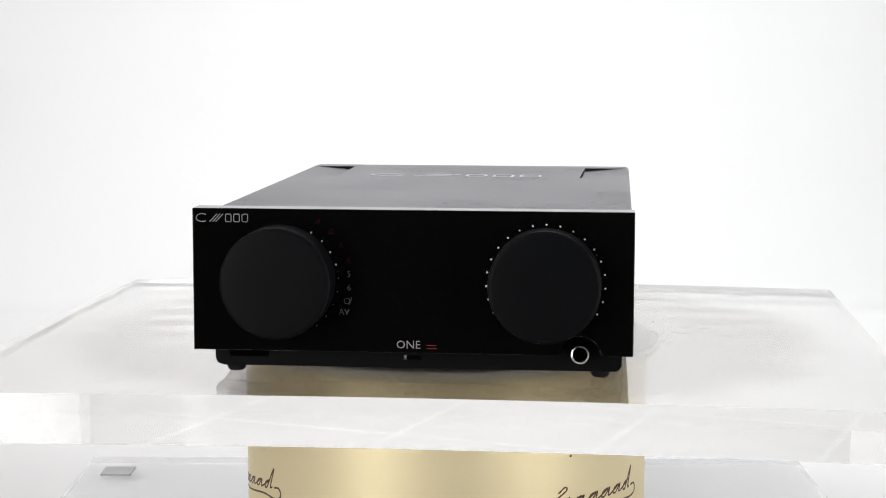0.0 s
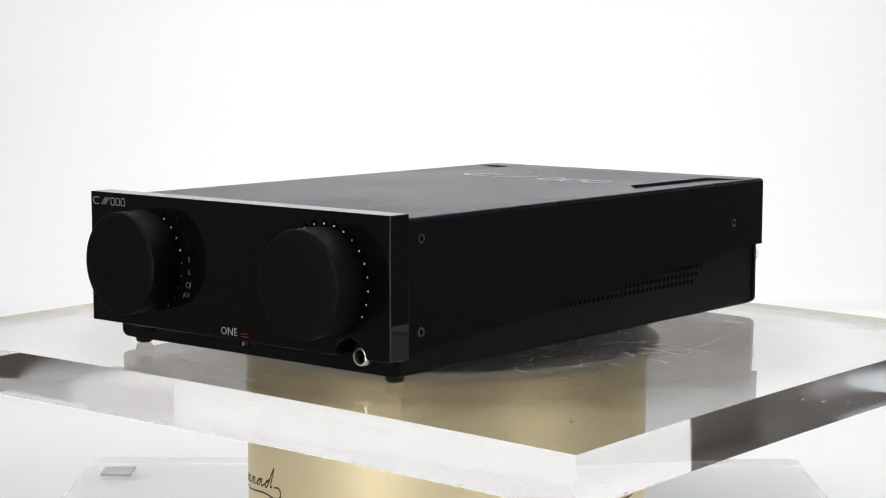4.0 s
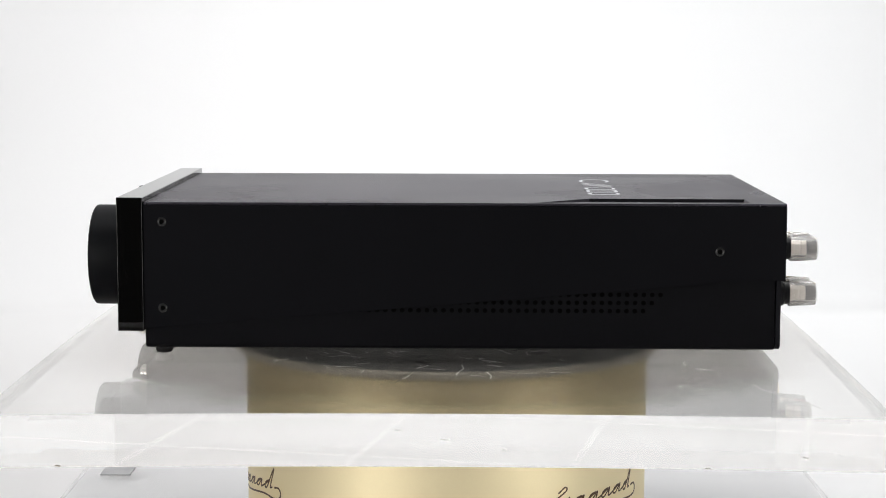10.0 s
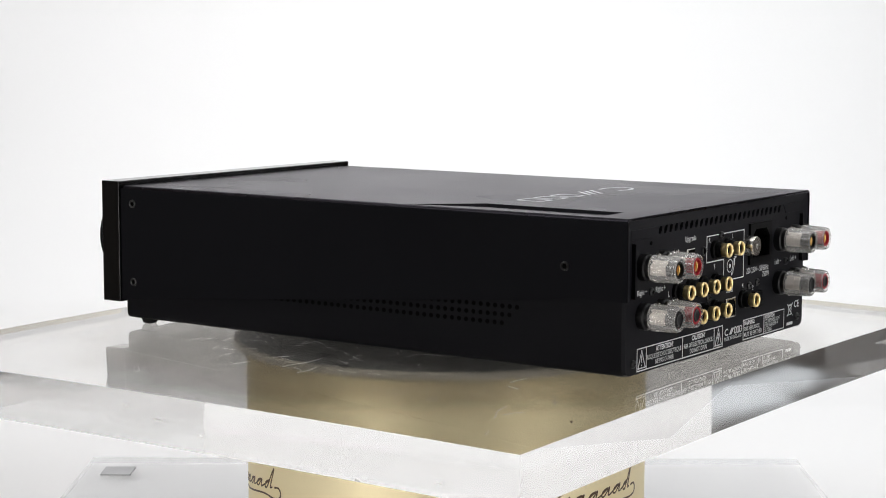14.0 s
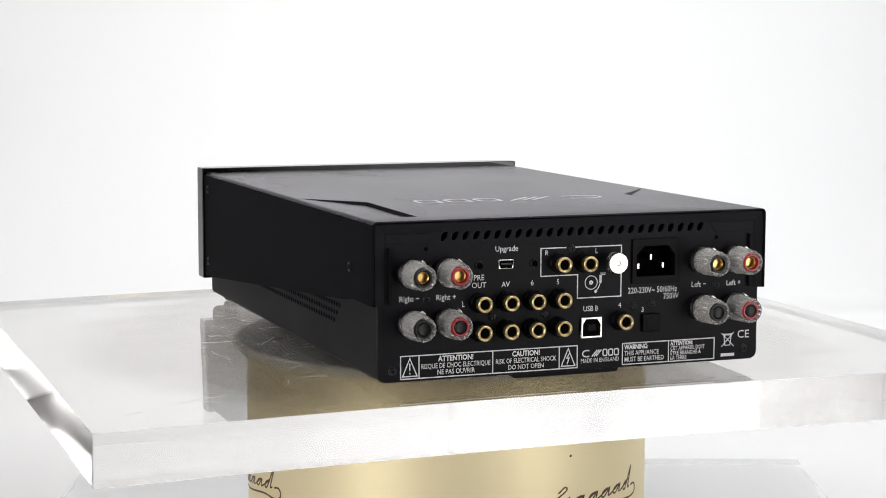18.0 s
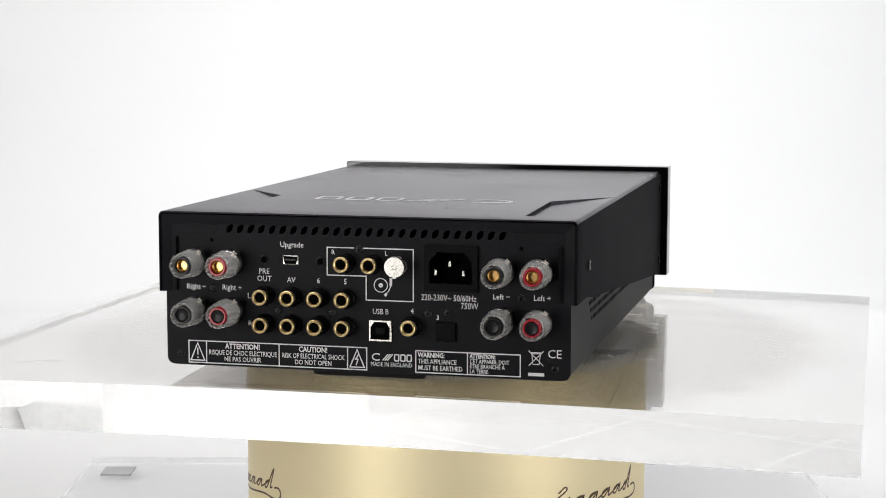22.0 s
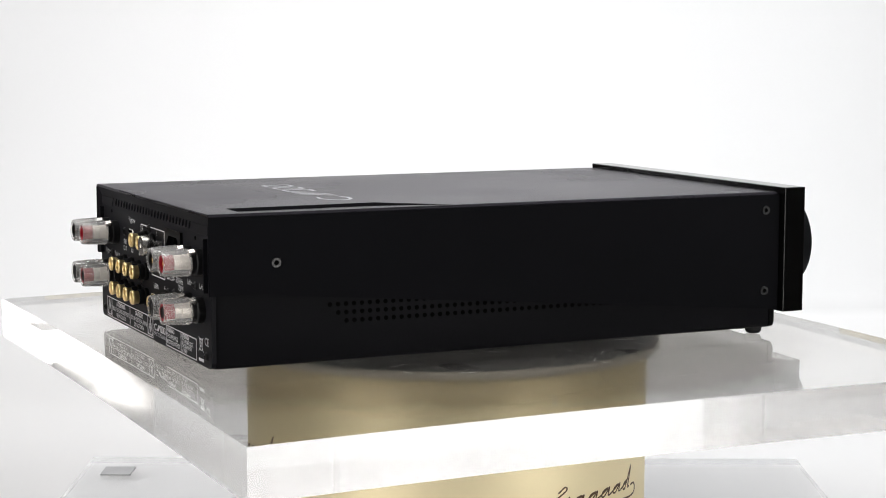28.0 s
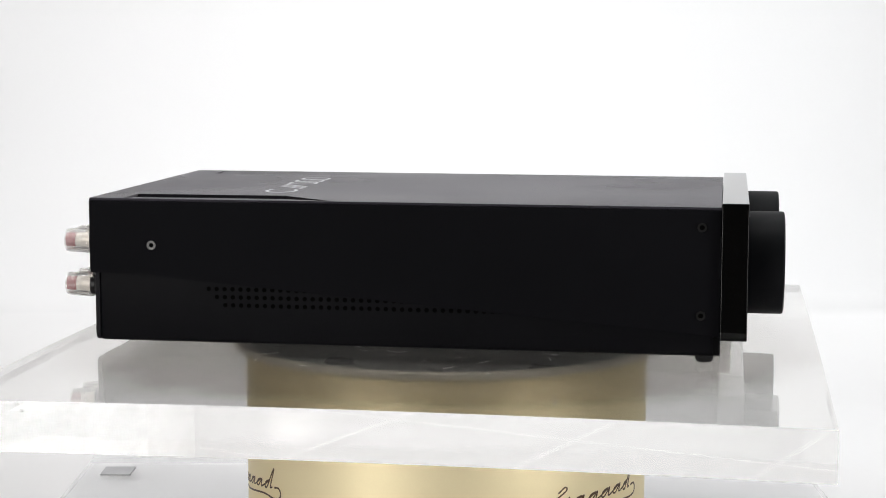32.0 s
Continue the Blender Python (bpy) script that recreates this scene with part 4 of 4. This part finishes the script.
# two recessed push buttons with grey rims
for x in (0.0517, 0.0222):
    eyelet = part("button_rim", lathe([(0.0017, 0.0), (0.0017, 0.0007), (0.0020, 0.0009), (0.0024, 0.0006), (0.0025, 0.0)], 24, "y", closed=True), SCREW, rear, "dark grey button rim", smooth=True)
    part("button", lathe([(0.0016, 0.0001), (0.0016, 0.0003), (0.0010, 0.0004)], 16, "y"), HOLE, rear).location = (x, YR, 0.0628)
    eyelet.location = (x, YR, 0.0628)

# white print
W = 0.00055


def rect(x0, z0, x1, z1):
    return [(x0, z0), (x1, z0), (x1, z1), (x0, z1)]


def rear_lines(name, lines, label, w=W, material=PRINT):
    """Lines given in the panel's own x and z."""
    strokes(name, [([(-x, z) for x, z in pts], c) for pts, c in lines], w, material, rear, "rear", (0, y0, DZ), label)


rear_lines("phono_frame", [([(0.0040, 0.0697), (-0.0254, 0.0697), (-0.0254, 0.0439), (-0.0013, 0.0439), (-0.0013, 0.0558), (0.0188, 0.0558), (0.0188, 0.0697), (0.0050, 0.0697)], False)], "white printed frame")
rear_lines("caution_frame", [(rect(0.0925, 0.0087, -0.0015, 0.0199), True), ([(0.0830, 0.0087), (0.0830, 0.0199)], False), ([(0.0443, 0.0087), (0.0443, 0.0199)], False), ([(0.0084, 0.0087), (0.0084, 0.0199)], False)], "white printed caution frame")
rear_lines("warning_frame", [(rect(-0.0267, 0.0087, -0.0793, 0.0195), True), ([(-0.0529, 0.0087), (-0.0529, 0.0195)], False)], "white printed warning frame")
rear_lines("warning_sign", [([(0.0915, 0.0099), (0.0840, 0.0099), (0.08775, 0.0187)], True), ([(0.08775, 0.0163), (0.08775, 0.0128)], False), ([(0.08775, 0.0116), (0.08775, 0.0110)], False)], "white warning triangle", 0.0006)
rear_lines("shock_sign", [([(0.0072, 0.0099), (-0.0003, 0.0099), (0.00345, 0.0187)], True), ([(0.0026, 0.0166), (0.0042, 0.0139), (0.0030, 0.0139), (0.0040, 0.0108)], False)], "white shock hazard triangle", 0.0006)
strokes("maker_mark", mark_lines(0.0029), 0.0006, PRINT, rear, "rear", (-0.0136, y0, 0.0159), "white maker's mark", squash=0.66)
rear_lines("bin_sign", [([(-0.0835, 0.0218), (-0.0908, 0.0145)], False), ([(-0.0908, 0.0218), (-0.0835, 0.0145)], False), ([(-0.0850, 0.0205), (-0.0856, 0.0152), (-0.0886, 0.0152), (-0.0893, 0.0205)], True), ([(-0.0846, 0.0210), (-0.0897, 0.0210)], False)], "white crossed-out bin sign", 0.0004)
rear_lines("bin_bar", [([(-0.0833, 0.0102), (-0.0912, 0.0102)], False)], "white printed bar", 0.0016)
rear_lines("record_sign", [(ring_points(-0.0088, 0.0515, 0.0034, 0.0034), True), (ring_points(-0.0088, 0.0515, 0.0005, 0.0005, n=10), True), (ring_points(-0.0088, 0.0515, 0.0009, 0.0009, n=14), True), ([(-0.0140, 0.0545), (-0.0140, 0.0515), (-0.0128, 0.0486), (-0.0110, 0.0468)], False)], "white record player sign", 0.0004)
rear_lines("record_sign", [([(-0.0140, 0.0552), (-0.0140, 0.0532)], False), ([(-0.0118, 0.0474), (-0.0108, 0.0464)], False), ([(-0.0140, 0.0536), (-0.0139, 0.0512)], False)], "white record player sign", 0.0013)
rear_lines("ground_sign", [([(-0.0140, 0.0560), (-0.0170, 0.0560)], False), ([(-0.0145, 0.0552), (-0.0165, 0.0552)], False)], "white ground sign", 0.00035)
for txt, x, z, size, wide in (
        ("Right −", 0.0880, 0.0477, 0.0046, 0.9), ("Right +", 0.0690, 0.0477, 0.0046, 0.9), ("Left −", -0.0697, 0.0477, 0.0046, 0.9), ("Left +", -0.0900, 0.0477, 0.0046, 0.9),
        ("Upgrade", 0.0372, 0.0703, 0.0046, 0.9), ("PRE", 0.0518, 0.0565, 0.0046, 0.9), ("OUT", 0.0518, 0.0528, 0.0046, 0.9), ("AV", 0.0376, 0.0526, 0.0044, 0.9),
        ("6", 0.0234, 0.0526, 0.0044, 0.9), ("5", 0.0094, 0.0526, 0.0044, 0.9), ("L", 0.0600, 0.0438, 0.0046, 0.9), ("R", 0.0595, 0.0298, 0.0046, 0.9),
        ("R", 0.0157, 0.0673, 0.0040, 0.9), ("L", -0.0116, 0.0673, 0.0040, 0.9), ("220-230V~ 50/60Hz", -0.0433, 0.0462, 0.0046, 0.78), ("750W", -0.0538, 0.0425, 0.0046, 0.8),
        ("USB B", -0.0087, 0.0382, 0.0044, 0.85), ("4", -0.0249, 0.0391, 0.0042, 0.9), ("3", -0.0378, 0.0363, 0.0042, 0.9), ("CE", -0.0963, 0.0204, 0.0062, 1.0),
        ("MADE IN ENGLAND", -0.0142, 0.0118, 0.0033, 0.76)):
    words("lettering", txt, size * (0.95 if len(txt) > 7 or txt in ("750W", "CE") else 0.87), PRINT, rear, "rear", (x, y0, z + DZ), "white printed lettering", wide=wide)
for txt, x, z, size, wide, bold in (
        ("ATTENTION!", 0.0637, 0.0176, 0.0037, 0.85, 0.00012), ("RISQUE DE CHOC ELECTRIQUE", 0.0637, 0.0142, 0.0035, 0.74, 0.00003), ("NE PAS OUVRIR", 0.0637, 0.0110, 0.0035, 0.8, 0.00003),
        ("CAUTION!", 0.0264, 0.0176, 0.0037, 0.85, 0.00012), ("RISK OF ELECTRICAL SHOCK", 0.0264, 0.0142, 0.0035, 0.72, 0.00003), ("DO NOT OPEN", 0.0264, 0.0110, 0.0035, 0.8, 0.00003)):
    words("lettering", txt, size, PRINT, rear, "rear", (x, y0, z + DZ), "white printed safety lettering", wide=wide, bold=bold)
for i, (txt, x) in enumerate((("WARNING:", -0.0278), ("THIS APPLIANCE", -0.0278), ("MUST BE EARTHED", -0.0278))):
    words("lettering", txt, 0.0034, PRINT, rear, "rear", (x, y0, 0.0178 - 0.0032 * i), "white printed safety lettering", "LEFT", 0.78, 0.00012 if not i else 0.00003)
for i, txt in enumerate(("ATTENTION:", "CET APPAREIL DOIT", "ÊTRE BRANCHÉ À", "LA TERRE")):
    words("lettering", txt, 0.0029, PRINT, rear, "rear", (-0.0540, y0, 0.0182 - 0.0025 * i), "white printed safety lettering", "LEFT", 0.76, 0.00012 if not i else 0.00003)


def motions():
    """The amplifier, the plate and the disc under it turn steadily together, clockwise from above."""
    for thing in (amp, plate, disc):
        walk(thing, [(t, pose(0, 0, Z0, 0, 0, -(TURN0 + RATE * t))) for t in range(33)])


motions()
